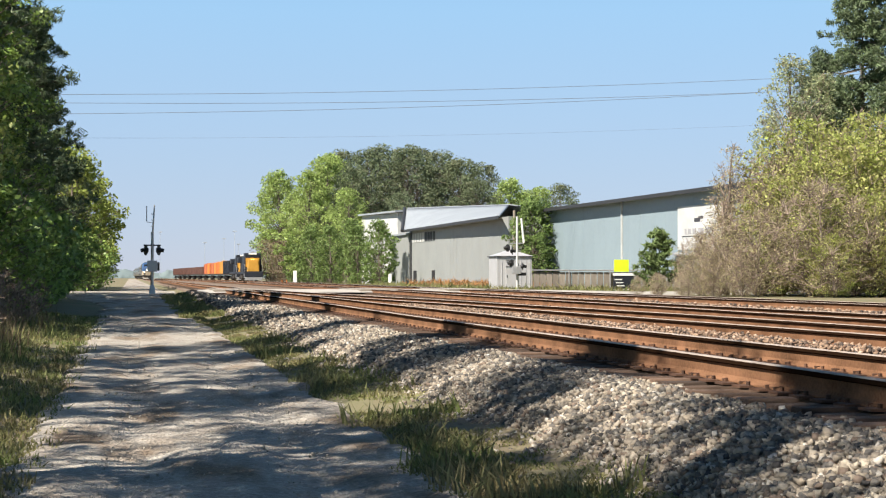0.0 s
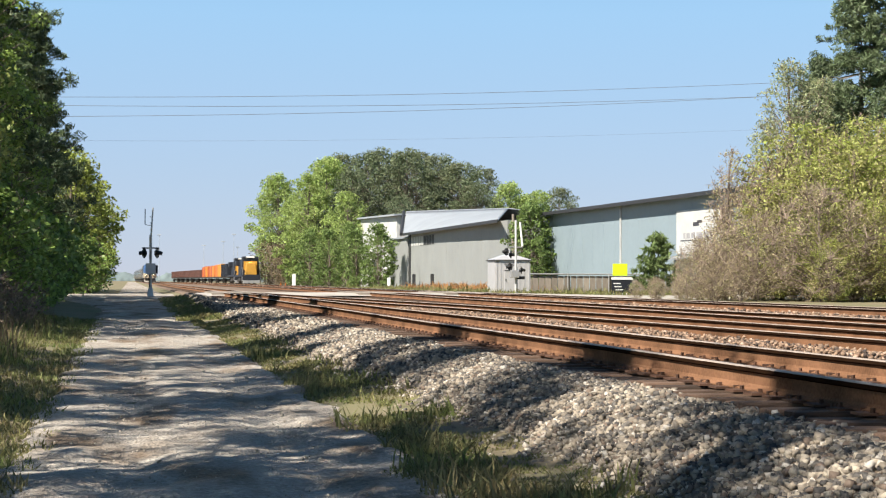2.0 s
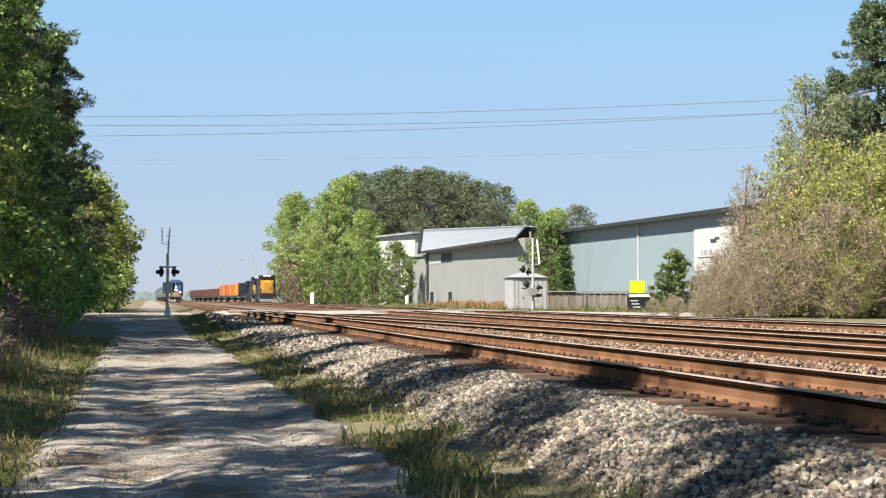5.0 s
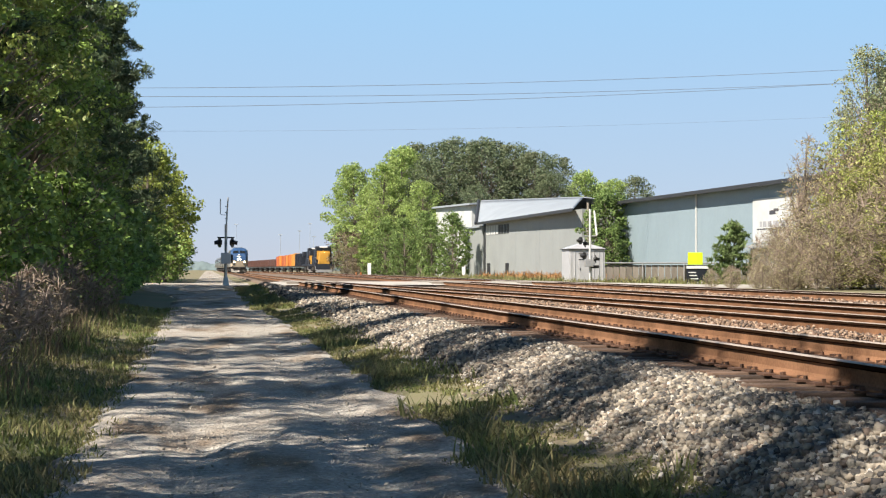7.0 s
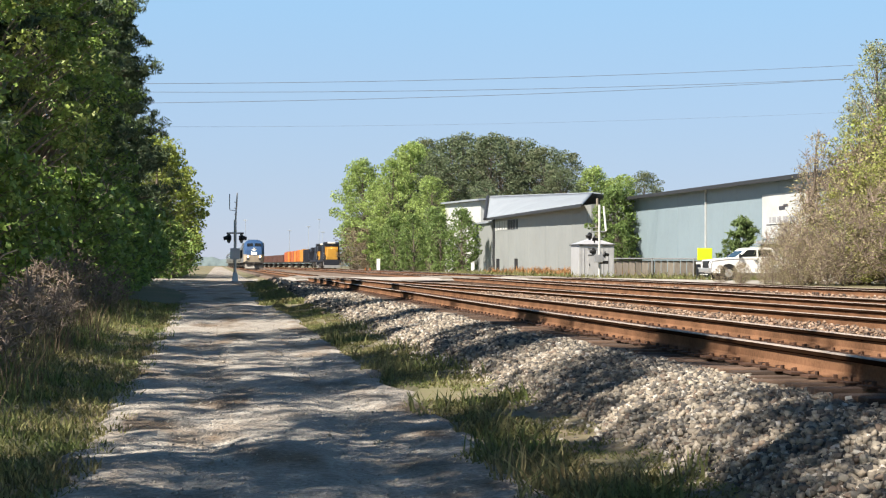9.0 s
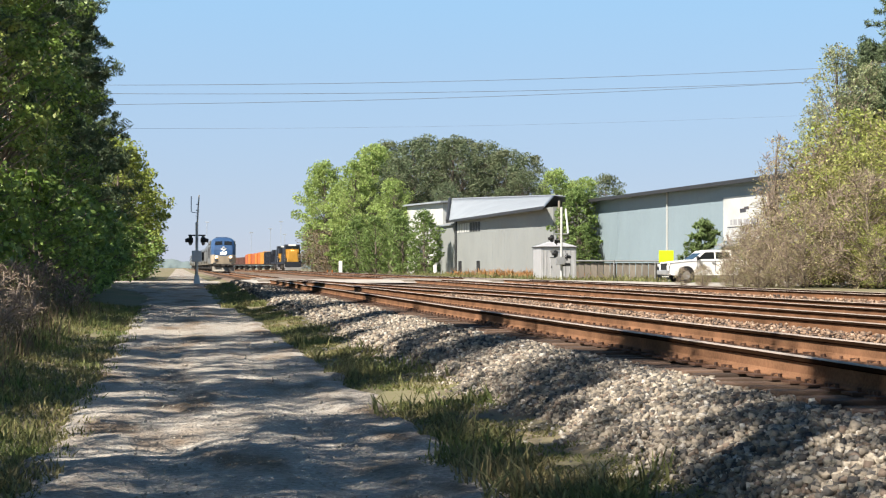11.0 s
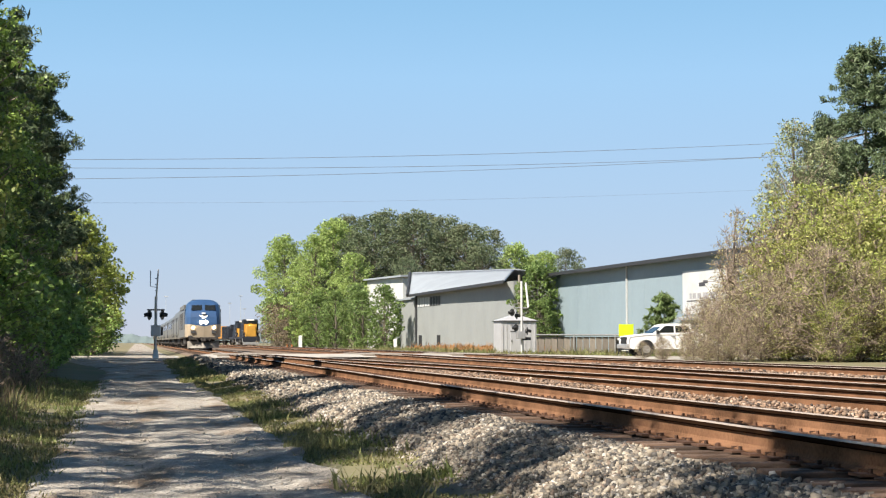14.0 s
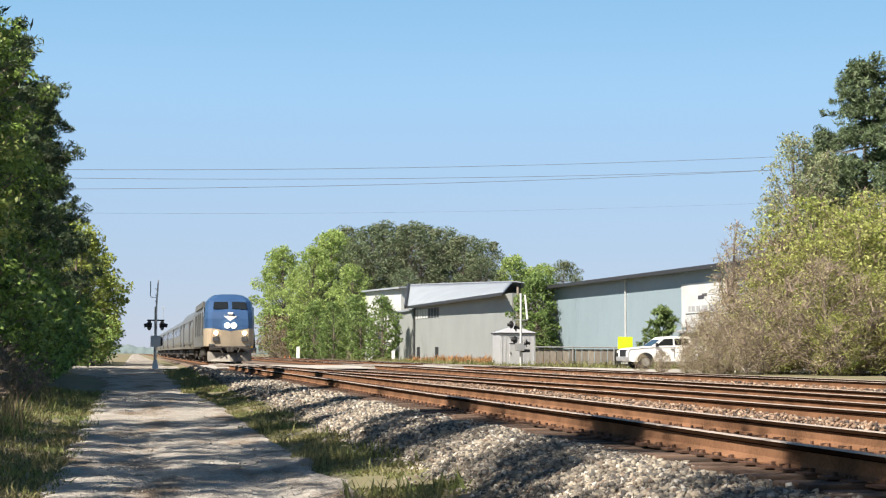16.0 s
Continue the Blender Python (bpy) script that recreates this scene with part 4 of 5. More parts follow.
def panel(bm, a, b, t0, t1, z0, z1, out, thick, mi=0):
    """A slab on the wall a to b between shares t0 and t1 and heights z0 and z1."""
    p, n, d = wall_line(a, b, t0)
    q, _, _ = wall_line(a, b, t1)
    ring = [p + n * out, q + n * out, q + n * (out + thick), p + n * (out + thick)]
    if (q - p).cross(n).z < 0:
        ring.reverse()
    loft(bm, [[(v.x, v.y, z0) for v in ring], [(v.x, v.y, z1) for v in ring]], mi=mi)


def ribs(parent, a, b, z0, z1, step, material):
    """Upright seams of sheet metal cladding."""
    length = math.dist(a, b)
    n = int(length / step)
    bm = bmesh.new()
    for i in range(1, n):
        panel(bm, a, b, i / n - 0.03 / length, i / n + 0.03 / length, z0, z1, 0.0, 0.008)
    return tagged(part("cladding_seams", bm, material, parent), kind="stuff")


def warehouse():
    top = tagged(empty("warehouse"), "long blue grey metal warehouse with a deep dark eave", "building")
    a, b = (40.6, 93.0), (37.7, 147.0)
    z0, z1 = 0.3, 7.66
    bm = bmesh.new()
    quad_prism(bm, [a, b, (66, 148), (66, 93)], z0, z1)
    part("wall", bm, M["siding"], top)
    ribs(top, a, b, z0, z1, 2.6, M["siding"])
    bm = bmesh.new()
    panel(bm, a, b, 0.6186, 0.6208, z0, z1, 0.03, 0.12)
    part("downpipe", bm, M["white_soft"], top, "pale metal downpipe")
    # shallow roof with an overhang
    bm = bmesh.new()
    e0, n, d = wall_line(a, b, -0.02)
    e1, _, _ = wall_line(a, b, 1.02)
    e0, e1 = e0 + n * 0.8, e1 + n * 0.8
    loft(bm, [[(e0.x, e0.y, 7.52), (e1.x, e1.y, 7.52), (53, 149, 9.6), (53, 92, 9.6)], [(e0.x, e0.y, 7.66), (e1.x, e1.y, 7.66), (53, 149, 9.75), (53, 92, 9.75)]])
    loft(bm, [[(53, 92, 9.6), (53, 149, 9.6), (67, 149, 7.5), (67, 92, 7.5)], [(53, 92, 9.75), (53, 149, 9.75), (67, 149, 7.65), (67, 92, 7.65)]])
    part("roof", bm, M["roof_metal"], top)
    bm = bmesh.new()
    panel(bm, (e0.x, e0.y), (e1.x, e1.y), 0, 1, 7.42, 7.70, 0.0, 0.08)
    part("fascia", bm, M["dark"], top, "dark eave fascia")
    bm = bmesh.new()
    p, n, d = wall_line(a, b, 0.12)
    q, _, _ = wall_line(a, b, 0.41)
    loft(bm, [[p + Vector((0, 0, 3.15)), q + Vector((0, 0, 3.15)), q + n * 1.6 + Vector((0, 0, 3.0)), p + n * 1.6 + Vector((0, 0, 3.0))], [p + Vector((0, 0, 3.3)), q + Vector((0, 0, 3.3)), q + n * 1.6 + Vector((0, 0, 3.12)), p + n * 1.6 + Vector((0, 0, 3.12))]])
    part("canopy", bm, M["roof_metal"], top, "metal canopy over a loading door")
    bm = bmesh.new()
    panel(bm, a, b, 0.12, 0.40, 0.5, 2.95, 0.02, 0.05)
    part("loading_door", bm, M["white_soft"], top)
    # billboard on the wall; its wording is too soft to read
    sign = tagged(empty("wall_sign"), "white painted billboard with a dark emblem on the warehouse wall", "sign")
    bm = bmesh.new()
    panel(bm, a, b, 0.235, 0.40, 3.45, 6.6, 0.035, 0.06)
    part("board", bm, M["white_soft"], sign)
    bm = bmesh.new()
    for k, (s0, s1, za, zb) in enumerate(((0.368, 0.375, 4.55, 4.95), (0.352, 0.364, 4.55, 4.95), (0.335, 0.348, 4.55, 4.95), (0.31, 0.33, 4.55, 4.95), (0.29, 0.305, 4.55, 4.95))):
        panel(bm, a, b, s0, s1, za, zb, 0.1, 0.01)
    part("lettering", bm, M["letter_pale"], sign, "pale grey bars of lettering")
    bm = bmesh.new()
    panel(bm, a, b, 0.29, 0.385, 4.36, 4.44, 0.1, 0.01)
    part("underline", bm, M["letter"], sign)
    bm = bmesh.new()
    panel(bm, a, b, 0.322, 0.342, 5.4, 5.68, 0.1, 0.012)
    panel(bm, a, b, 0.312, 0.328, 5.6, 5.8, 0.1, 0.012)
    part("emblem", bm, M["letter"], sign, "dark abstract emblem")


def shed():
    top = tagged(empty("grey_shed"), "weathered grey metal shed with a pale ridged roof", "building")
    a, b = (34.4, 148.0), (33.0, 193.6)
    z0, z1 = 0.3, 7.1
    bm = bmesh.new()
    quad_prism(bm, [a, b, (47, 205), (50, 150)], z0, z1)
    part("wall", bm, M["siding_grey"], top)
    ribs(top, a, b, z0, z1 - 0.6, 1.4, M["siding_grey"])
    e0, n, d = wall_line(a, b, -0.02)
    e1, _, _ = wall_line(a, b, 1.01)
    e0, e1 = e0 + n * 1.15, e1 + n * 0.75
    r0, r1 = (43.5, 187, 9.9), (34.6, 206, 10.2)
    bm = bmesh.new()
    eave, ridge = (Vector((e0.x, e0.y, 7.08)), Vector((e1.x, e1.y, 7.08))), (Vector(r0), Vector(r1))
    rings = []
    for i in range(41):
        lo, hi = eave[0].lerp(eave[1], i / 40), ridge[0].lerp(ridge[1], i / 40)
        up_ = [lo.lerp(hi, j / 6) for j in range(7)]
        rings.append(up_ + [p - Vector((0, 0, 0.12)) for p in reversed(up_)])
    loft(bm, rings)
    for f in bm.faces:
        f.smooth = len(f.verts) == 4
    part("roof", bm, M["roof_metal"], top, "pale galvanised roof")
    bm = bmesh.new()
    loft(bm, [[r0, r1, (49, 212, 7), (54, 160, 7)], [(r0[0], r0[1], r0[2] + 0.1), (r1[0], r1[1], r1[2] + 0.1), (49, 212, 7.1), (54, 160, 7.1)]])
    part("rear_roof", bm, M["roof_metal"], top)
    bm = bmesh.new()
    loft(bm, [[(33.0, 193.6, 6.6), (34.6, 206, 6.6), (34.9, 206, 6.6), (33.3, 193.6, 6.6)], [(33.0, 193.6, 7.0), (34.6, 206, 10.1), (34.9, 206, 10.1), (33.3, 193.6, 7.0)]])
    part("gable", bm, M["siding_grey"], top)
    bm = bmesh.new()
    tube(bm, (e1.x - 0.2, e1.y + 0.2, 7.0), (r1[0] - 0.25, r1[1] + 0.2, r1[2]), 0.22, seg=6)
    part("bargeboard", bm, M["dark"], top, "dark bargeboard")
    bm = bmesh.new()
    panel(bm, (e0.x, e0.y), (e1.x, e1.y), 0, 1, 6.82, 7.12, 0, 0.08)
    part("fascia", bm, M["dark"], top)
    for i in range(9):
        t0 = 0.70 + i * 0.032
        bm = bmesh.new()
        panel(bm, a, b, t0, t0 + 0.022, 5.55, 6.6, 0.02, 0.04)
        part("clerestory_pane", bm, M["white_soft"] if i > 3 else M["dark"], top)
    bm = bmesh.new()
    panel(bm, a, b, 0.985, 1.0, z0, z1, 0.01, 0.1)
    part("corner_post", bm, M["dark"], top)
    for t in (0.64, 0.86):
        bm = bmesh.new()
        p, n, d = wall_line(a, b, t)
        box(bm, (p.x + n.x * 0.8, p.y, 1.2), (0.35, 0.35, 2.0), 0.03)
        tagged(mesh_object("bollard", bm, M["dark"]), "dark steel bollard guarding the shed wall", "bollard", "bollards")


def back_buildings():
    top = tagged(empty("back_shed"), "pale upper shed with a rusty streaked wall", "building")
    bm = bmesh.new()
    quad_prism(bm, [(36, 222), (33.0, 236), (46, 240), (48, 224)], 0.3, 10.3)
    part("wall", bm, M["white_soft"], top)
    bm = bmesh.new()
    loft(bm, [[(35.5, 221, 10.3), (32.4, 236.5, 10.3), (46, 241, 11.2), (48, 223, 11.2)], [(35.5, 221, 10.55), (32.4, 236.5, 10.55), (46, 241, 11.45), (48, 223, 11.45)]])
    part("roof", bm, M["roof_metal"], top)
    low = tagged(empty("lean_to"), "low grey lean-to at the end of the shed", "building")
    bm = bmesh.new()
    quad_prism(bm, [(33.2, 196), (32.6, 206), (40, 207), (40, 197)], 0.3, 6.6)
    part("wall", bm, M["siding_grey"], low)
    bm = bmesh.new()
    quad_prism(bm, [(33.0, 195.7), (32.2, 206.4), (40, 207.4), (40, 196.7)], 6.6, 6.8)
    part("roof", bm, M["roof_metal"], low)


def fence():
    top = tagged(empty("board_fence"), "weathered board fence with a top rail by the warehouse", "fence")
    bm0 = bmesh.new()
    box(bm0, (0, 0, 0.7), (0.42, 0.03, 1.4))
    me = bpy.data.meshes.new("board")
    bm0.to_mesh(me)
    bm0.free()
    me.materials.append(M["wood"])
    for i in range(26):
        ob = new("board", me)
        ob.parent, ob.matrix_basis = top, pose(27.6 + i * 0.45, 112 - i * 0.05, 0.42)
    bm = bmesh.new()
    tube(bm, (27.3, 111.9, 1.95), (39.2, 110.6, 1.95), 0.05)
    part("top_rail", bm, M["alu"], top, "pale pipe rail")
    for i in range(5):
        bm = bmesh.new()
        tube(bm, (27.4 + i * 2.9, 111.85 - i * 0.32, 0.4), (27.4 + i * 2.9, 111.85 - i * 0.32, 2.0), 0.05)
        part("post", bm, M["alu"], top)


warehouse()
shed()
back_buildings()
fence()


# ---- the crossing ----
def crossing():
    vs, fs = [], []
    xs = [2.0, 3.4, 4.6, 5.6, 6.8, 8, 11, 14, 17, 20, 22, 25, 30, 36, 46, 60]
    for x in xs:
        for y in (86.5, 89, 92, 95, 97.5):
            z = 0.775 if 4.5 < x < 21 else (0.65 + 0.125 * smooth(2.0, 4.6, x) if x <= 4.6 else 0.74 - 0.14 * smooth(22, 30, x))
            vs.append((x, y + 0.05 * x, z - (0.12 if y in (86.5, 97.5) else 0)))
    for i in range(len(xs) - 1):
        for j in range(4):
            fs.append((i * 5 + j, (i + 1) * 5 + j, (i + 1) * 5 + j + 1, i * 5 + j + 1))
    tagged(raw("crossing_road", vs, fs, M["crossing"], smooth=True), "pale worn asphalt road over the tracks", "road", kind="structure")
    bm0 = bmesh.new()
    box(bm0, (0, 0, -0.06), (0.62, 2.3, 0.12), 0.01)
    me = bpy.data.meshes.new("crossing_plank")
    bm0.to_mesh(me)
    bm0.free()
    me.materials.append(M["wood"])
    deck = tagged(empty("crossing_deck"), "timber crossing panels between the rails", "crossing", kind="structure")
    for cx in (main_x(92), third_x(92), yard_x(92)):
        for dx in (-1.12, -0.33, 0.33, 1.12):
            for k in range(4):
                ob = new("crossing_plank", me)
                ob.parent, ob.matrix_basis = deck, pose(cx + dx, 88.6 + k * 2.33 + 0.05 * cx, RAIL_Z - 0.005)
    # far branch of the lane, to the side of the wood
    tagged(raw("branch_road", [(-40, 89, 0.68), (-40, 96, 0.68), (2.4, 97.5, 0.66), (2.4, 86.5, 0.66), (1.5, 81, 0.655), (-3, 81, 0.655)], [(0, 1, 2, 3), (0, 3, 4, 5)], M["road"]), "pale gravel approach beside the crossing", "road", kind="structure")


crossing()


def flasher(top, x, z, facing, y=0.0):
    """A hooded crossing lamp on its round backboard; facing is -1 or 1 along x."""
    bm = bmesh.new()
    tube(bm, (x, y, z), (x + 0.028 * facing, y - 0.012, z), 0.25, seg=18)
    board = part("lamp_backboard", bm, M["black"], top, "round black backboard")
    bm = bmesh.new()
    tube(bm, (x + 0.03 * facing, y, z + 0.03), (x + 0.27 * facing, y, z - 0.02), 0.11, 0.09, seg=14)
    part("hood", bm, M["black"], board)
    bm = bmesh.new()
    tube(bm, (x - 0.12 * facing, y, z), (x, y, z), 0.10, 0.16, seg=14)
    part("housing", bm, M["black"], board)


def signal_left():
    top = tagged(empty("crossing_signal", pose(1.05, 82, 0.6)), "crossing signal mast with back to back hooded lamps", "crossing signal", "crossing signals")
    bm = bmesh.new()
    tube(bm, (0, 0, 0), (0, 0, 3.1), 0.07, seg=12)
    part("mast", bm, M["alu"], top)
    bm = bmesh.new()
    tube(bm, (0.02, 0, 3.1), (0.1, 0, 4.45), 0.045, 0.035, seg=8)
    part("upper_mast", bm, M["alu"], top)
    bm = bmesh.new()
    box(bm, (0, 0, 0.25), (0.34, 0.34, 0.5), 0.03, taper=(0.6, 0.6))
    part("base", bm, M["alu"], top)
    bm = bmesh.new()
    tube(bm, (-0.42, 0, 2.45), (0.42, 0, 2.45), 0.035, seg=8)
    part("crossarm", bm, M["black"], top)
    flasher(top, -0.3, 2.2, -1)
    flasher(top, 0.3, 2.2, 1)
    bm = bmesh.new()
    box(bm, (0.0, -0.05, 1.42), (0.48, 0.35, 0.55), 0.02)
    cab = part("relay_box", bm, M["hut"], top, "grey relay box")
    bm = bmesh.new()
    box(bm, (0.3, -0.05, 1.4), (0.1, 0.3, 0.42), 0.02)
    part("gate_motor", bm, M["black"], cab)
    for k in range(3):
        bm = bmesh.new()
        tube(bm, (0.06 + 0.02 * k, 0, 3.35 + k * 0.3), (-0.05, 0, 3.4 + k * 0.3), 0.02, seg=6)
        part("step", bm, M["alu"], top)
    bm = bmesh.new()
    box(bm, (-0.28, 0.0, 4.0), (0.05, 0.02, 0.75))
    part("crossbuck", bm, M["alu"], top, "crossbuck seen edge on")
    bm = bmesh.new()
    tube(bm, (-0.28, 0, 3.6), (0.05, 0, 3.55), 0.015, seg=6)
    part("bracket", bm, M["alu"], top)
    bm = bmesh.new()
    box(bm, (-0.05, 0, 0.75), (0.06, 0.1, 0.8), 0.01)
    part("conduit", bm, M["black"], top)


def signal_right():
    top = tagged(empty("crossing_signal", pose(24.75, 104, 0.42)), "white crossing signal mast beside the metal hut", "crossing signal", "crossing signals")
    bm = bmesh.new()
    tube(bm, (0, 0, 0), (0, 0, 5.0), 0.075, seg=12)
    part("mast", bm, M["white_soft"], top)
    bm = bmesh.new()
    tube(bm, (-0.45, 0, 3.25), (0.45, 0, 3.25), 0.04, seg=8)
    part("crossarm", bm, M["alu"], top)
    flasher(top, -0.62, 2.95, -1)
    flasher(top, -0.3, 2.75, 1, 0.15)
    flasher(top, 0.36, 1.75, 1)
    flasher(top, -0.34, 1.95, -1, 0.1)
    bm = bmesh.new()
    tube(bm, (0.45, 0, 3.3), (0.28, 0, 4.9), 0.07, 0.06, seg=8)
    part("counter_arm", bm, M["white"], top, "raised pale gate arm")
    bm = bmesh.new()
    box(bm, (-0.1, -0.15, 1.5), (0.55, 0.3, 0.5), 0.03)
    part("gate_mechanism", bm, M["alu"], top)
    bm = bmesh.new()
    box(bm, (0.3, -0.1, 1.25), (0.55, 0.12, 0.2), 0.03)
    part("counterweight", bm, M["black"], top)
    bm = bmesh.new()
    box(bm, (0, 0, 0.15), (0.4, 0.4, 0.3), 0.03, taper=(0.6, 0.6))
    part("base", bm, M["alu"], top)


def hut():
    top = tagged(empty("equipment_hut", pose(25.5, 109.2, 0.42)), "ribbed silver metal equipment hut with a hipped roof", "hut")
    w, d, h = 2.45, 2.4, 2.42
    bm = bmesh.new()
    box(bm, (0, 0, h / 2), (w, d, h), 0.02)
    body = part("wall", bm, M["hut"], top)
    for x in (-1.1, -0.85, 0.45, 0.8, 1.1):
        bm = bmesh.new()
        box(bm, (x, -d / 2 - 0.012, h / 2), (0.03, 0.03, h - 0.1))
        part("seam", bm, M["hut"], body)
    bm = bmesh.new()
    box(bm, (0, 0, h + 0.03), (w + 0.2, d + 0.2, 0.07), 0.01)
    part("eave", bm, M["dark_grey"], top, "dark eave line")
    bm = bmesh.new()
    box(bm, (0, 0, h + 0.27), (w + 0.16, d + 0.16, 0.42), taper=(0.12, 0.12))
    part("roof", bm, M["hut"], top)
    bm = bmesh.new()
    box(bm, (-0.15, -d / 2 - 0.025, 1.05), (0.85, 0.04, 1.95), 0.01)
    door = part("door", bm, M["hut"], top)
    for z in (1.75, 2.18):
        bm = bmesh.new()
        box(bm, (-0.3, -d / 2 - 0.055, z), (0.6, 0.02, 0.06))
        part("vent_louvre", bm, M["dark_grey"], door)
    bm = bmesh.new()
    box(bm, (-0.5, -d / 2 - 0.06, 1.1), (0.06, 0.04, 0.16), 0.01)
    part("handle", bm, M["dark_grey"], door)
    bm = bmesh.new()
    tube(bm, (0.1, 0.2, h + 0.45), (0.1, 0.2, h + 0.85), 0.1)
    part("roof_vent", bm, M["alu"], top)


signal_left()
signal_right()
hut()


def small_fixtures():
    """Poles, posts and signs."""
    bm = bmesh.new()
    tube(bm, (0, 0, 0), (0, 0, 7.2), 0.17, 0.12, seg=10)
    tagged(mesh_object("wood_pole", bm, M["wood"]), "brown wooden pole at the shed end", "pole").matrix_basis = pose(34.6, 146.5, 0.4)
    # lime sign and dark panel
    s = tagged(empty("lime_sign", pose(30.9, 101, 0.42)), "fluorescent lime sign on two posts", "sign")
    bm = bmesh.new()
    box(bm, (0, 0, 1.78), (0.98, 0.03, 0.78), 0.012)
    part("plate", bm, M["lime"], s)
    for x in (-0.3, 0.3):
        bm = bmesh.new()
        box(bm, (x, 0.04, 0.75), (0.05, 0.05, 1.5))
        part("post", bm, M["alu"], s)
    s = tagged(empty("yard_sign", pose(30.85, 100.4, 0.42)), "white and navy notice panel below the lime sign", "sign")
    bm = bmesh.new()
    box(bm, (0, 0, 0.72), (1.35, 0.06, 0.95), 0.01)
    part("panel", bm, M["navy"], s)
    bm = bmesh.new()
    box(bm, (0, -0.02, 1.22), (1.4, 0.1, 0.16), 0.01)
    part("header", bm, M["white"], s)
    bm = bmesh.new()
    box(bm, (-0.1, -0.02, 0.14), (1.1, 0.08, 0.26), 0.01)
    part("footer", bm, M["white"], s)
    for k in range(3):
        bm = bmesh.new()
        box(bm, (-0.35 + 0.08 * k, -0.035, 0.9 - 0.2 * k), (0.5, 0.012, 0.06))
        part("lettering", bm, M["white"], s)
    # marker posts
    for x, y, h, w in ((19.6 + 3.0, 229, 1.9, 0.5), (29.9, 190, 1.2, 0.4)):
        s = tagged(empty("marker_post", pose(x, y, 0.42)), "white marker post in the grass by the track", "post", "marker posts")
        bm = bmesh.new()
        box(bm, (0, 0, h / 2 + (0.25 if h < 1.5 else 0)), (w, 0.12, h - (0.2 if h < 1.5 else 0)), 0.04)
        part("plate", bm, M["white"], s)
        bm = bmesh.new()
        box(bm, (0, 0.02, 0.25), (0.1, 0.1, 0.5))
        part("stake", bm, M["alu"], s)
    for x in (22.2, 21.6):
        bm = bmesh.new()
        tube(bm, (0, 0, 0), (0, 0, 0.7), 0.07)
        tagged(mesh_object("orange_stake", bm, M["orange"]), "short orange stake by the yard track", "stake", "stakes").matrix_basis = pose(x - 3, 205, 0.4)
    # yard floodlight poles, far off, paled by haze put into their colour
    for px, y, h in ((7.8, 450, 13.2), (19.8, 450, 10.4), (25.0, 450, 11.5), (27.9, 450, 13.5), (28.9, 450, 10)):
        s = tagged(empty("floodlight_pole", pose(px, y, 0.4)), "slender floodlight pole in the yard, painted pale for haze", "light pole", "yard light poles")
        bm = bmesh.new()
        tube(bm, (0, 0, 0), (0, 0, h), 0.08, 0.05, seg=8)
        part("pole", bm, M["pale_pole"], s)
        bm = bmesh.new()
        box(bm, (0, 0, h), (1.1, 0.3, 0.22), 0.03)
        part("lamp_bar", bm, M["pale_pole"], s)
    # overhead wires
    for k, (xa, za, xb, zb, y) in enumerate(((-14, 15.7, 62, 19.0, 132), (-14, 15.2, 62, 17.9, 133), (-14, 14.3, 62, 18.1, 134), (-14, 12.6, 62, 15.2, 135))):
        bm = bmesh.new()
        pts = []
        for i in range(33):
            t = i / 32
            pts.append((xa + (xb - xa) * t, y, za + (zb - za) * t - 2.3 * t * (1 - t)))
        limb(bm, pts, 0.02 if k < 3 else 0.007, 0.02 if k < 3 else 0.007, 5)
        tagged(mesh_object("overhead_wire", bm, M["wire"]), "thin dark overhead wire sagging across the sky", "wire", "overhead wires")


small_fixtures()


def utility_pole(x, y, h):
    top = tagged(empty("utility_pole", pose(x, y, 0.35)), "tall brown wooden utility pole carrying the wires", "utility pole", "utility poles")
    bm = bmesh.new()
    tube(bm, (0, 0, 0), (0, 0, h), 0.18, 0.12, seg=10)
    part("pole", bm, M["wood"], top)
    for z in (h - 0.5, h - 3.9):
        bm = bmesh.new()
        box(bm, (0, 2.0, z), (0.12, 5.2, 0.14), 0.01)
        part("crossarm", bm, M["wood"], top)


utility_pole(-14, 132, 16.4)
utility_pole(62, 132, 19.6)
far_lot = [(x, y, 0.65 + (0.02 if 0 < i < 4 else -0.06)) for y in (97, 120, 160, 220, 300, 420, 600) for i, x in enumerate((-0.9, -0.2, 0.7, 1.5, 2.3))]
tagged(raw("gravel_lot", far_lot, [(j * 5 + i, j * 5 + i + 1, j * 5 + i + 6, j * 5 + i + 5) for j in range(6) for i in range(4)], M["road"], smooth=True), "pale gravel strip beside the main line", "gravel", kind="structure")


# ---- rolling stock ----
WHEEL = bmesh.new()
tube(WHEEL, (-0.07, 0, 0), (0.07, 0, 0), 0.48, seg=20)
tube(WHEEL, (-0.1, 0, 0), (-0.07, 0, 0), 0.3, seg=16)


def wheel_mesh():
    me = bpy.data.meshes.new("wheel")
    WHEEL.to_mesh(me)
    WHEEL.free()
    me.materials.append(M["under"])
    return me


WHEEL_ME = wheel_mesh()


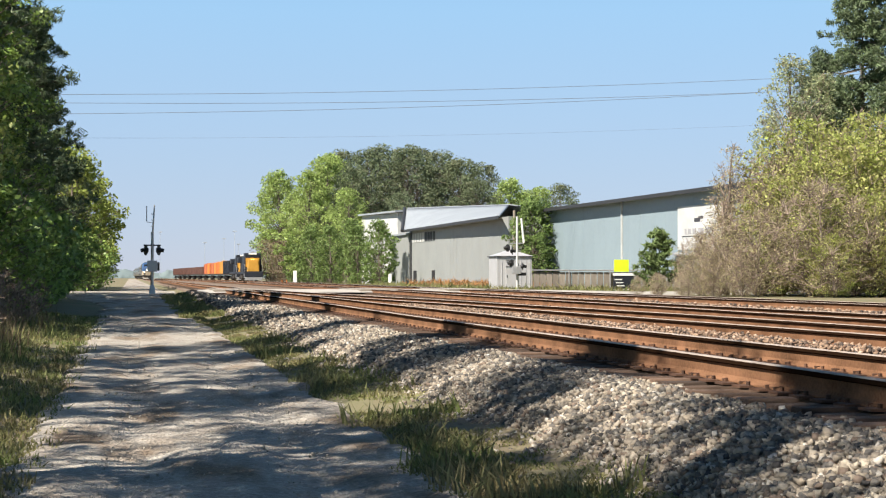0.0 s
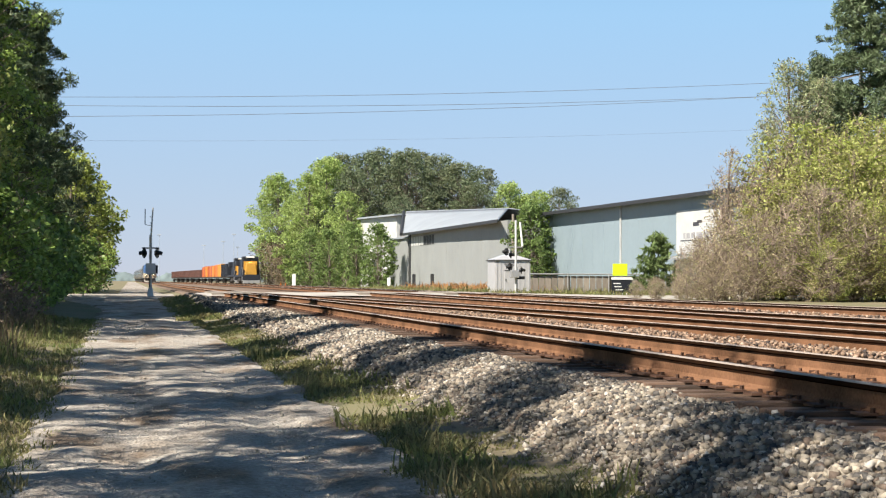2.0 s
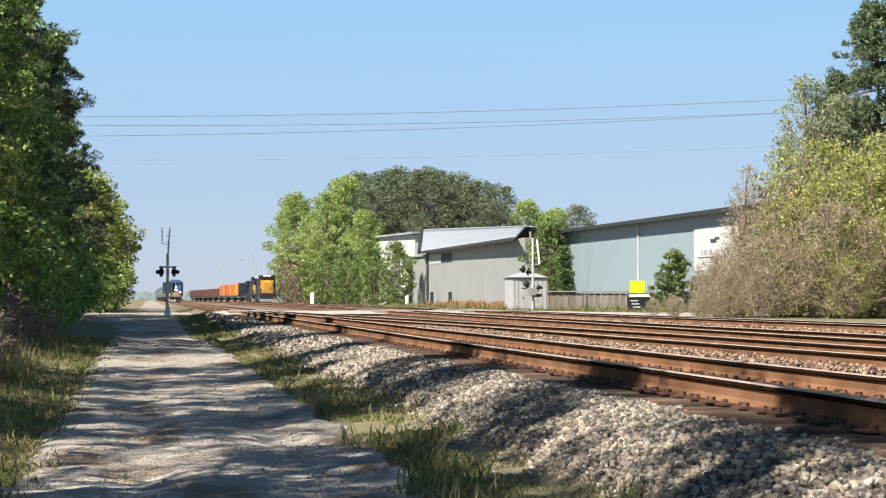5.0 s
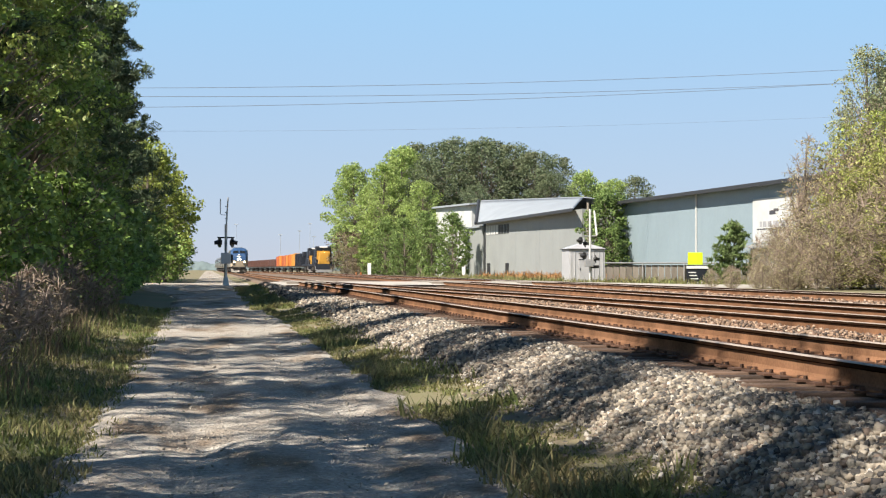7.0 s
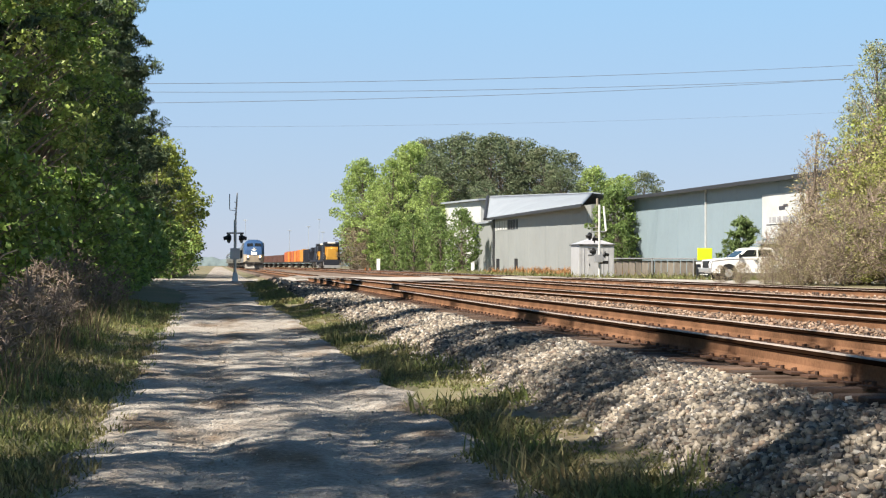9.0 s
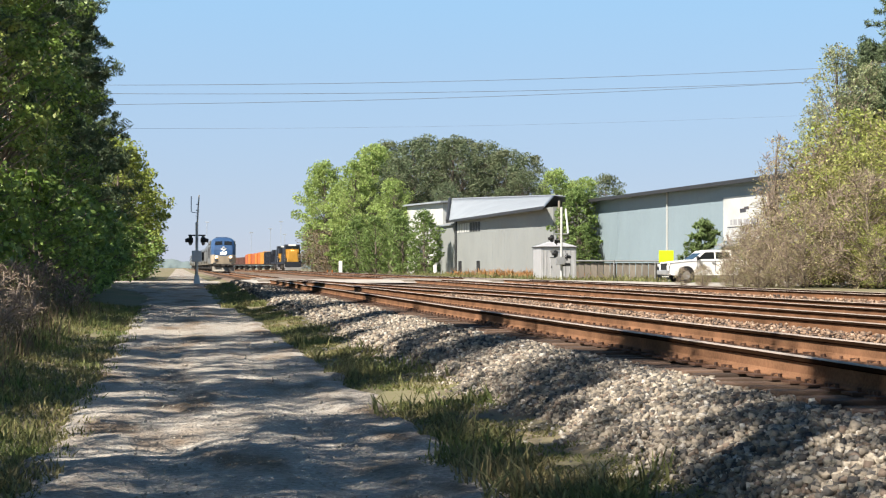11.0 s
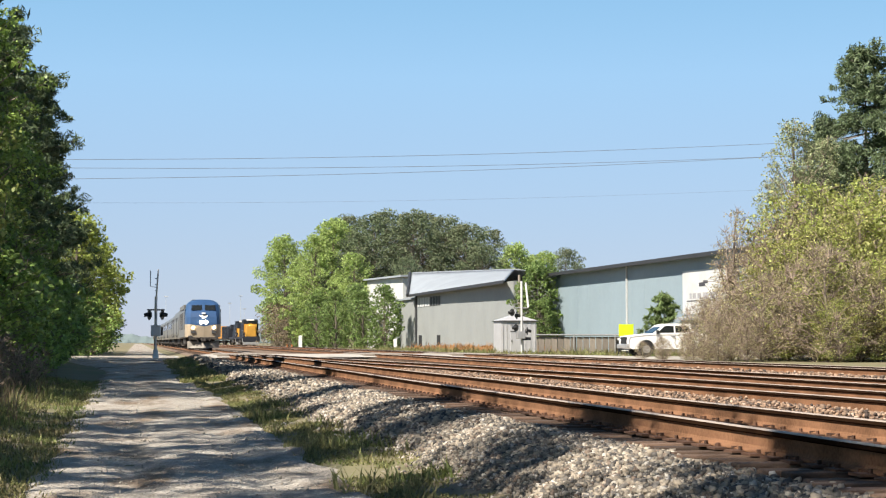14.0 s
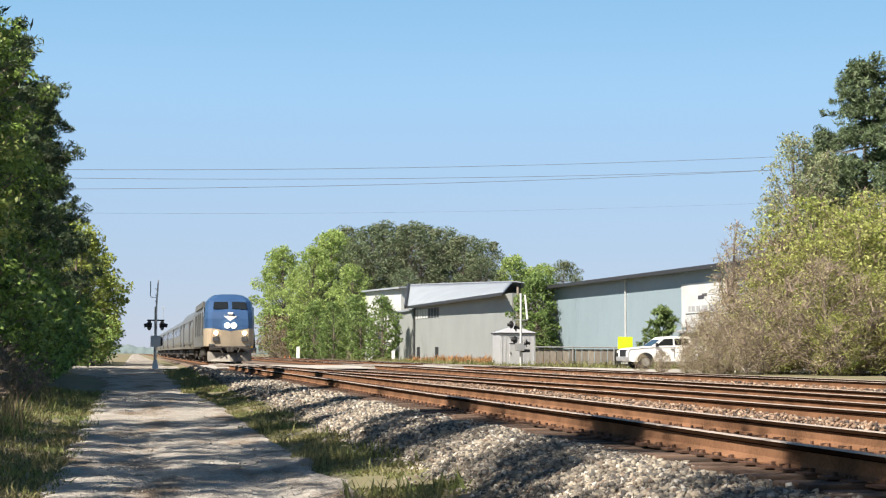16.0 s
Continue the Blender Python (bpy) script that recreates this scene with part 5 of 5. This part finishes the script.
def bogie(top, y, axles=2, step=2.6):
    """A wheel truck under a rail vehicle."""
    bm = bmesh.new()
    n = axles - 1
    for x in (-1.0, 1.0):
        box(bm, (x, y, 0.62), (0.22, n * step + 1.2, 0.34), 0.06)
        for k in range(axles):
            box(bm, (x * 1.05, y + (k - n / 2) * step, 0.5), (0.25, 0.42, 0.42), 0.05)
    box(bm, (0, y, 0.7), (2.0, 0.6, 0.3), 0.03)
    frame_ob = part("bogie", bm, M["under"], top, "grimy steel bogie")
    for k in range(axles):
        for x in (-0.755, 0.755):
            ob = new("wheel", WHEEL_ME)
            ob.parent, ob.matrix_basis = frame_ob, pose(x, y + (k - n / 2) * step, 0.48)


def plan_ring(z, w, wf, yf, yc, yb):
    return [(-w, yb, z), (-w, yc, z), (-(w + wf) / 2 - 0.06, (yf + yc) / 2 - 0.12, z), (-wf, yf, z), (0, yf - 0.06, z), (wf, yf, z), ((w + wf) / 2 + 0.06, (yf + yc) / 2 - 0.12, z), (w, yc, z), (w, yb, z)]


def passenger_loco():
    top = tagged(empty("passenger_locomotive"), "streamlined blue and silver diesel locomotive with lit headlights", "locomotive")
    rows = [(1.05, 1.5, 1.16, 0.22, 1.0), (2.0, 1.52, 1.14, 0.12, 1.0), (2.15, 1.52, 1.13, 0.14, 1.02), (2.75, 1.52, 1.1, 0.28, 1.15), (3.15, 1.52, 1.08, 0.5, 1.4), (3.86, 1.40, 1.02, 1.15, 1.95), (4.08, 1.22, 0.85, 1.6, 2.35), (4.27, 0.9, 0.6, 2.1, 2.8), (4.33, 0.5, 0.3, 2.5, 3.0)]
    bm = bmesh.new()
    loft(bm, [plan_ring(*r, 3.2) for r in rows[:3]])
    part("nose_lower", bm, M["silver_warm"], top, "silver lower nose")
    bm = bmesh.new()
    loft(bm, [plan_ring(*r, 3.2) for r in rows[2:]])
    nose = part("nose_upper", bm, M["blue"], top, "blue upper nose and cab")
    # the blue runs down in a shallow vee
    bm = bmesh.new()
    loft(bm, [[(-1.08, 0.115, 2.16), (0, 0.05, 1.98), (0, 0.115, 1.98), (-1.08, 0.18, 2.16)], [(-1.1, 0.15, 2.35), (0, 0.085, 2.35), (0, 0.15, 2.35), (-1.1, 0.2, 2.35)]])
    loft(bm, [[(0, 0.05, 1.98), (1.08, 0.115, 2.16), (1.08, 0.18, 2.16), (0, 0.115, 1.98)], [(0, 0.085, 2.35), (1.1, 0.15, 2.35), (1.1, 0.2, 2.35), (0, 0.15, 2.35)]])
    part("vee_panel", bm, M["blue"], nose)
    # windscreens on the sloped face
    for s in (-1, 1):
        bm = bmesh.new()
        ring = []
        for x, z in ((0.12, 3.38), (1.04, 3.36), (0.98, 3.80), (0.14, 3.82)):
            y = 0.5 + (z - 3.15) / 0.71 * 0.65 - 0.10
            ring.append((s * x, y, z))
        if s > 0:
            ring.reverse()
        loft(bm, [[(x, y + 0.06, z) for x, y, z in ring], ring])
        part("windscreen", bm, M["glass"], nose, "dark windscreen pane")
    bm = bmesh.new()
    loft(bm, [[(-0.42, 0.24, 2.92), (0.42, 0.24, 2.92), (0, 0.18, 2.6)], [(-0.42, 0.3, 2.92), (0.42, 0.3, 2.92), (0, 0.24, 2.6)]])
    part("emblem", bm, M["white"], nose, "white chevron emblem")
    bm = bmesh.new()
    box(bm, (0, 0.24, 3.08), (0.32, 0.2, 0.14), 0.03)
    part("marker_lamp", bm, M["white"], nose)
    for x in (-0.2, 0.2):
        bm = bmesh.new()
        tube(bm, (x, 0.3, 2.33), (x, 0.02, 2.33), 0.16, seg=16)
        part("headlight", bm, M["lamp"], nose, "glowing headlight")
    for x in (-0.88, 0.88):
        bm = bmesh.new()
        tube(bm, (x, 0.3, 1.86), (x, 0.06, 1.86), 0.12, seg=16)
        part("ditch_light", bm, M["lamp"], top, "glowing ditch light")
        bm = bmesh.new()
        box(bm, (x, 0.14, 1.5), (0.38, 0.12, 0.28), 0.02)
        part("number_board", bm, M["dark_grey"], top)
        bm = bmesh.new()
        box(bm, (x * 1.28, 0.45, 1.12), (0.35, 0.7, 0.12), 0.02)
        part("step", bm, M["dark_grey"], top)
        bm = bmesh.new()
        tube(bm, (x * 0.45, 0.05, 0.98), (x * 1.2, -0.05, 0.9), 0.045, seg=8)
        tube(bm, (x * 0.7, -0.06, 0.92), (x * 0.5, -0.08, 0.6), 0.05, seg=8)
        part("air_hose", bm, M["under"], top)
    bm = bmesh.new()
    box(bm, (0, 0.35, 0.92), (2.5, 0.5, 0.24), 0.04)
    part("buffer_beam", bm, M["under"], top)
    bm = bmesh.new()
    box(bm, (0, -0.1, 0.85), (0.4, 0.8, 0.36), 0.06)
    box(bm, (0.12, -0.5, 0.85), (0.18, 0.3, 0.32), 0.05)
    part("coupler", bm, M["under"], top)
    bm = bmesh.new()
    loft(bm, [[(-1.35, 0.5, 0.12), (0, -0.15, 0.1), (1.35, 0.5, 0.12), (1.35, 0.6, 0.12), (0, 0.0, 0.1), (-1.35, 0.6, 0.12)], [(-1.35, 0.6, 0.72), (0, 0.25, 0.62), (1.35, 0.6, 0.72), (1.35, 0.7, 0.72), (0, 0.35, 0.62), (-1.35, 0.7, 0.72)]])
    part("pilot_plow", bm, M["plow"], top, "grey pilot plow")
    # body behind the cab
    ring = [(-1.52, 1.05), (1.52, 1.05), (1.53, 2.0), (1.52, 3.2), (1.42, 3.75), (1.2, 4.05), (0.8, 4.25), (-0.8, 4.25), (-1.2, 4.05), (-1.42, 3.75), (-1.52, 3.2), (-1.53, 2.0)]
    bm = bmesh.new()
    loft(bm, [[(x, y, z) for x, z in ring] for y in (3.15, 9, 15, 20.6)])
    body = part("body", bm, M["silver"], top)
    for s in (-1, 1):
        bm = bmesh.new()
        box(bm, (s * 1.525, 2.3, 3.2), (0.05, 0.9, 0.6), 0.02)
        part("cab_window", bm, M["glass"], nose)
        bm = bmesh.new()
        box(bm, (s * 1.5, 10, 3.72), (0.12, 13, 0.36), 0.02)
        part("roof_rail", bm, M["silver"], body)
        for y in (3.8, 8.5, 12.0, 16.0):
            bm = bmesh.new()
            box(bm, (s * 1.54, y, 2.5), (0.04, 1.6 if y > 4 else 0.8, 1.5), 0.01)
            part("vent_grille", bm, M["dark_grey"], body)
    bm = bmesh.new()
    box(bm, (0, 10, 4.33), (1.5, 6, 0.22), 0.05)
    part("roof_fan_housing", bm, M["dark_grey"], body)
    bm = bmesh.new()
    box(bm, (0, 10.5, 0.75), (2.6, 6, 0.6), 0.08)
    part("fuel_tank", bm, M["under"], top)
    bogie(top, 3.9, 2, 2.8)
    bogie(top, 17, 2, 2.8)
    return top


def coach(roof_z, label, windows):
    top = tagged(empty("passenger_coach"), label, "passenger car", "coaches of the passenger train")
    h = roof_z
    ring = [(-1.45, 0.95), (1.45, 0.95), (1.56, 1.5), (1.57, 2.5), (1.45, h - 0.75), (1.2, h - 0.35), (0.75, h - 0.08), (0, h), (-0.75, h - 0.08), (-1.2, h - 0.35), (-1.45, h - 0.75), (-1.57, 2.5), (-1.56, 1.5)]
    bm = bmesh.new()
    loft(bm, [[(x * k, y, 0.95 + (z - 0.95) * k2) for x, z in ring] for y, k, k2 in ((0.35, 0.93, 0.97), (0.6, 1, 1), (8, 1, 1), (17, 1, 1), (25.4, 1, 1), (25.65, 0.93, 0.97))])
    body = part("body", bm, M["silver"], top)
    for s in (-1, 1):
        if windows:
            for k in range(11):
                bm = bmesh.new()
                box(bm, (s * 1.555, 3.4 + k * 1.92, 2.45), (0.05, 1.35, 0.62), 0.02)
                part("window_pane", bm, M["glass"], body)
        for y in (1.3, 24.7) if windows else (6.5, 19.5):
            bm = bmesh.new()
            box(bm, (s * 1.55, y, 2.1), (0.06, 0.8 if windows else 2.4, 1.95), 0.02)
            part("door", bm, M["dark_grey"], body)
        for z in (1.35, 1.75, 3.05):
            bm = bmesh.new()
            box(bm, (s * 1.565, 13, z), (0.03, 24.4, 0.05))
            part("rib", bm, M["silver"], body)
    for y in (0.15, 25.85):
        bm = bmesh.new()
        box(bm, (0, y, 2.1), (0.95, 0.45, 2.2), 0.05)
        part("gangway", bm, M["black"], top, "black gangway diaphragm")
    bm = bmesh.new()
    box(bm, (0, 13, 0.7), (2.3, 9, 0.5), 0.05)
    part("underfloor_box", bm, M["under"], top)
    bogie(top, 3.8)
    bogie(top, 22.2)
    return top


def freight_loco(label):
    top = tagged(empty("freight_locomotive"), label, "locomotive", "freight locomotives")
    bm = bmesh.new()
    box(bm, (0, 11, 1.35), (3.05, 21.2, 0.35), 0.04)
    part("deck", bm, M["navy"], top)
    bm = bmesh.new()
    box(bm, (0, 13.4, 2.75), (1.75, 15.6, 2.5), 0.12)
    hood = part("long_hood", bm, M["navy"], top, "dark blue hood")
    bm = bmesh.new()
    box(bm, (0, 19.2, 3.5), (2.9, 3.4, 0.9), 0.1)
    part("radiator", bm, M["navy"], hood)
    bm = bmesh.new()
    box(bm, (0, 12, 4.05), (1.0, 3, 0.25), 0.05)
    part("exhaust_stack", bm, M["dark_grey"], hood)
    bm = bmesh.new()
    box(bm, (0, 4.3, 3.0), (3.0, 2.6, 3.0), 0.12, taper=(0.86, 0.94))
    cab = part("cab", bm, M["navy"], top)
    bm = bmesh.new()
    box(bm, (0, 2.97, 3.0), (2.2, 0.14, 1.5), 0.03)
    part("cab_front", bm, M["yellow"], cab, "yellow cab front")
    for x in (-0.62, 0.62):
        bm = bmesh.new()
        box(bm, (x, 2.93, 3.95), (0.98, 0.1, 0.5), 0.03)
        part("windscreen", bm, M["glass"], cab)
    bm = bmesh.new()
    box(bm, (0, 2.0, 2.45), (1.95, 1.9, 2.0), 0.15, taper=(0.8, 0.9))
    part("nose", bm, M["yellow"], top, "yellow short nose")
    for x in (-0.16, 0.16):
        bm = bmesh.new()
        tube(bm, (x, 2.9, 3.35), (x, 2.75, 3.35), 0.13, seg=14)
        part("headlight", bm, M["lamp_dim"], cab, "lit headlight")
    bm = bmesh.new()
    box(bm, (0, 2.95, 4.38), (1.3, 0.25, 0.25), 0.04)
    part("number_board", bm, M["white"], cab)
    bm = bmesh.new()
    box(bm, (0, 0.45, 1.0), (2.9, 0.25, 0.75), 0.04)
    part("pilot", bm, M["navy"], top)
    bm = bmesh.new()
    box(bm, (0, 0.2, 0.35), (2.7, 0.2, 0.45), 0.05)
    part("snow_plow", bm, M["alu"], top)
    for x in (-1.4, 1.4):
        bm = bmesh.new()
        tube(bm, (x, 0.5, 1.5), (x, 0.5, 2.6), 0.03, seg=6)
        tube(bm, (x, 0.5, 2.6), (x, 3.0, 2.6), 0.03, seg=6)
        part("handrail", bm, M["alu"], top)
        bm = bmesh.new()
        box(bm, (x * 0.93, 0.75, 0.85), (0.45, 0.5, 0.7), 0.03)
        part("step", bm, M["alu"], top)
    bm = bmesh.new()
    box(bm, (0, 10.8, 0.85), (2.7, 5.2, 0.8), 0.1)
    part("fuel_tank", bm, M["under"], top)
    bogie(top, 4.6, 3, 2.0)
    bogie(top, 17.3, 3, 2.0)
    return top


def open_car(name, label, material, wall_h, length, loads):
    """A flat or gondola wagon; loads are upright bins standing on it."""
    top = tagged(empty(name), label, "freight car", "cars of the freight train")
    bm = bmesh.new()
    box(bm, (0, length / 2, 1.15), (2.9, length - 0.8, 0.3), 0.03)
    part("deck", bm, M["under"], top)
    if wall_h:
        for x in (-1.45, 1.45):
            bm = bmesh.new()
            box(bm, (x, length / 2, 1.3 + wall_h / 2), (0.12, length - 0.9, wall_h), 0.02)
            wall_ob = part("side_wall", bm, material, top)
            for k in range(9):
                bm = bmesh.new()
                box(bm, (x * 1.06, 1.2 + k * (length - 2.4) / 8, 1.3 + wall_h / 2), (0.1, 0.16, wall_h))
                part("stake", bm, material, wall_ob)
        for y in (0.5, length - 0.5):
            bm = bmesh.new()
            box(bm, (0, y, 1.3 + wall_h / 2), (2.85, 0.12, wall_h), 0.02)
            part("end_wall", bm, material, top)
    n = len(loads)
    for k, (m, h) in enumerate(loads):
        bm = bmesh.new()
        step = (length - 1.4) / n
        box(bm, (0, 0.7 + step * (k + 0.5), 1.3 + h / 2), (2.7, step * 0.86, h), 0.05)
        bin_ob = part("bin", bm, m, top, "upright painted bin")
        bm = bmesh.new()
        box(bm, (0, 0.7 + step * (k + 0.5) - step * 0.43 - 0.03, 1.3 + h / 2), (0.2, 0.08, h * 0.9), 0.01)
        part("corner_post", bm, M["dark_grey"], bin_ob)
    bogie(top, 2.4, 2, 1.8)
    bogie(top, length - 2.4, 2, 1.8)
    return top


LOCO = passenger_loco()
baggage = coach(4.15, "ribbed silver baggage car behind the locomotive", False)
coach_a = coach(3.9, "silver stainless coach with a row of dark windows", True)
COACHES = [baggage, coach_a] + [copy_thing(coach_a, Matrix()) for _ in range(5)]
unit_a = freight_loco("navy freight diesel with a yellow nose")
unit_b = copy_thing(unit_a, Matrix())
tagged(unit_b, "navy trailing freight diesel behind the leader")
orange_a = open_car("bin_car", "flat car loaded with tall orange bins", M["orange"], 0, 18, [(M["amber"], 2.6), (M["amber"], 2.3), (M["amber"], 2.5), (M["orange"], 2.4), (M["orange"], 2.5)])
orange_b = open_car("bin_car", "flat car loaded with worn red orange bins", M["orange"], 0, 18, [(M["orange"], 2.4), (M["amber"], 2.3), (M["red"], 2.4), (M["orange"], 2.3), (M["red"], 2.2)])
gon = open_car("gondola_car", "rust brown gondola with ribbed sides", M["brown"], 1.7, 17, [])
orange_c = copy_thing(orange_b, Matrix())
hopper = open_car("scrap_gondola", "tall dark gondola coupled behind the diesels", M["navy"], 2.4, 20, [])
FREIGHT = [(unit_a, 0, 22), (unit_b, 22.5, 22), (hopper, 45.5, 20), (orange_a, 67, 18), (orange_b, 85.5, 18), (orange_c, 104, 18), (gon, 123, 17)]
for k in range(5):
    FREIGHT.append((copy_thing(gon, Matrix()), 140.5 + 17.5 * k, 17))


# ---- pickup ----
def pickup_truck():
    """Front at x = 0, tail towards +x."""
    top = tagged(empty("pickup_truck"), "white crew cab pickup truck waiting at the crossing", "pickup truck")
    bm = bmesh.new()
    prof = [(0.05, 0.55), (0.02, 0.95), (0.10, 1.18), (0.9, 1.27), (1.65, 1.32), (5.85, 1.34), (5.9, 0.65), (5.7, 0.5), (0.3, 0.45)]
    loft(bm, [[(x, -0.96, z) for x, z in prof], [(x, -1.0, z) for x, z in [(p[0], p[1] - 0.04) for p in prof]], [(x, 1.0, z) for x, z in [(p[0], p[1] - 0.04) for p in prof]], [(x, 0.96, z) for x, z in prof]])
    bmesh.ops.recalc_face_normals(bm, faces=bm.faces)
    body = part("body", bm, M["truck"], top)
    cabp = [(1.45, 1.28), (2.25, 1.86), (2.6, 1.92), (3.85, 1.91), (4.12, 1.3)]
    bm = bmesh.new()
    loft(bm, [[(x, -0.95 + 0.2 * (z - 1.28), z) for x, z in cabp], [(x, 0.95 - 0.2 * (z - 1.28), z) for x, z in cabp]])
    bmesh.ops.recalc_face_normals(bm, faces=bm.faces)
    cab = part("cab", bm, M["truck"], top)
    for s in (-1, 1):
        for pts in (((1.78, 1.36), (2.28, 1.77), (2.82, 1.79), (2.82, 1.38)), ((2.92, 1.38), (2.92, 1.79), (3.75, 1.78), (3.86, 1.4))):
            bm = bmesh.new()
            ring = [(x, s * (0.95 - 0.2 * (z - 1.28) + 0.012), z) for x, z in pts]
            inner = [(x, y - s * 0.05, z) for x, y, z in ring]
            loft(bm, [inner, ring])
            bmesh.ops.recalc_face_normals(bm, faces=bm.faces)
            part("side_window", bm, M["glass"], cab)
        for x in (1.1, 4.75):
            bm = bmesh.new()
            tube(bm, (x, s * 0.70, 0.41), (x, s * 1.0, 0.41), 0.41, seg=24)
            w = part("wheel", bm, M["tyre"], top)
            bm = bmesh.new()
            tube(bm, (x, s * 0.95, 0.41), (x, s * 1.015, 0.41), 0.24, seg=18)
            part("rim", bm, M["alu"], w)
            bm = bmesh.new()
            tube(bm, (x, s * 0.9, 0.46), (x, s * 1.008, 0.46), 0.50, seg=24)
            part("wheel_arch", bm, M["black"], top)
        bm = bmesh.new()
        box(bm, (0.14, s * 0.78, 1.0), (0.16, 0.3, 0.16), 0.04)
        part("headlight", bm, M["glass"], body)
        bm = bmesh.new()
        box(bm, (1.75, s * 1.12, 1.42), (0.12, 0.22, 0.24), 0.04)
        part("mirror", bm, M["black"], cab)
        for x in (2.75, 3.75):
            bm = bmesh.new()
            box(bm, (x, s * 1.0, 1.15), (0.2, 0.04, 0.04), 0.01)
            part("door_handle", bm, M["dark_grey"], cab)
        for x in (1.75, 2.87, 3.98):
            bm = bmesh.new()
            box(bm, (x, s * 0.998, 0.95), (0.02, 0.012, 0.7))
            part("door_gap", bm, M["dark_grey"], cab)
    bm = bmesh.new()
    loft(bm, [[(1.50, -0.82, 1.345), (2.22, -0.76, 1.83), (2.22, 0.76, 1.83), (1.50, 0.82, 1.345)], [(1.56, -0.82, 1.3), (2.28, -0.76, 1.78), (2.28, 0.76, 1.78), (1.56, 0.82, 1.3)]])
    bmesh.ops.recalc_face_normals(bm, faces=bm.faces)
    part("windscreen", bm, M["glass"], cab)
    bm = bmesh.new()
    box(bm, (0.03, 0, 0.92), (0.12, 1.1, 0.4), 0.03)
    part("grille", bm, M["black"], body)
    bm = bmesh.new()
    box(bm, (-0.02, 0, 0.58), (0.25, 1.94, 0.26), 0.06)
    part("front_bumper", bm, M["alu"], top)
    bm = bmesh.new()
    box(bm, (5.0, 0, 1.36), (1.6, 1.6, 0.05), 0.01)
    part("bed_cover", bm, M["black"], top)
    return top


PICKUP = pickup_truck()


# ---- what moves ----
def on_track(curve, y):
    a = math.degrees(math.atan((curve(y + 18) - curve(y)) / 18))
    return pose(curve(y), y, RAIL_Z - 0.004, 0, 0, -a)


def motions():
    for k, ob in enumerate([LOCO] + COACHES):
        back = 0 if k == 0 else 21.2 + (k - 1) * 26.0
        walk(ob, [(t, on_track(main_x, 101.7 + 20.2 * (16 - t) + back)) for t in range(17)])
    for ob, back, _ in FREIGHT:
        walk(ob, [(t, on_track(yard_x, 262 + 1.42 * t + back)) for t in (0, 2, 4, 6, 8, 10, 12, 14, 16)])
    walk(PICKUP, [(t, pose(x, 94.0, 0.63)) for t, x in ((0, 53), (3, 44), (5, 38.4), (7, 33.1), (7.7, 31.2), (8.1, 30.2), (8.5, 29.2), (9.2, 28.8), (10, 28.65), (10.8, 28.6), (16, 28.6))])


motions()
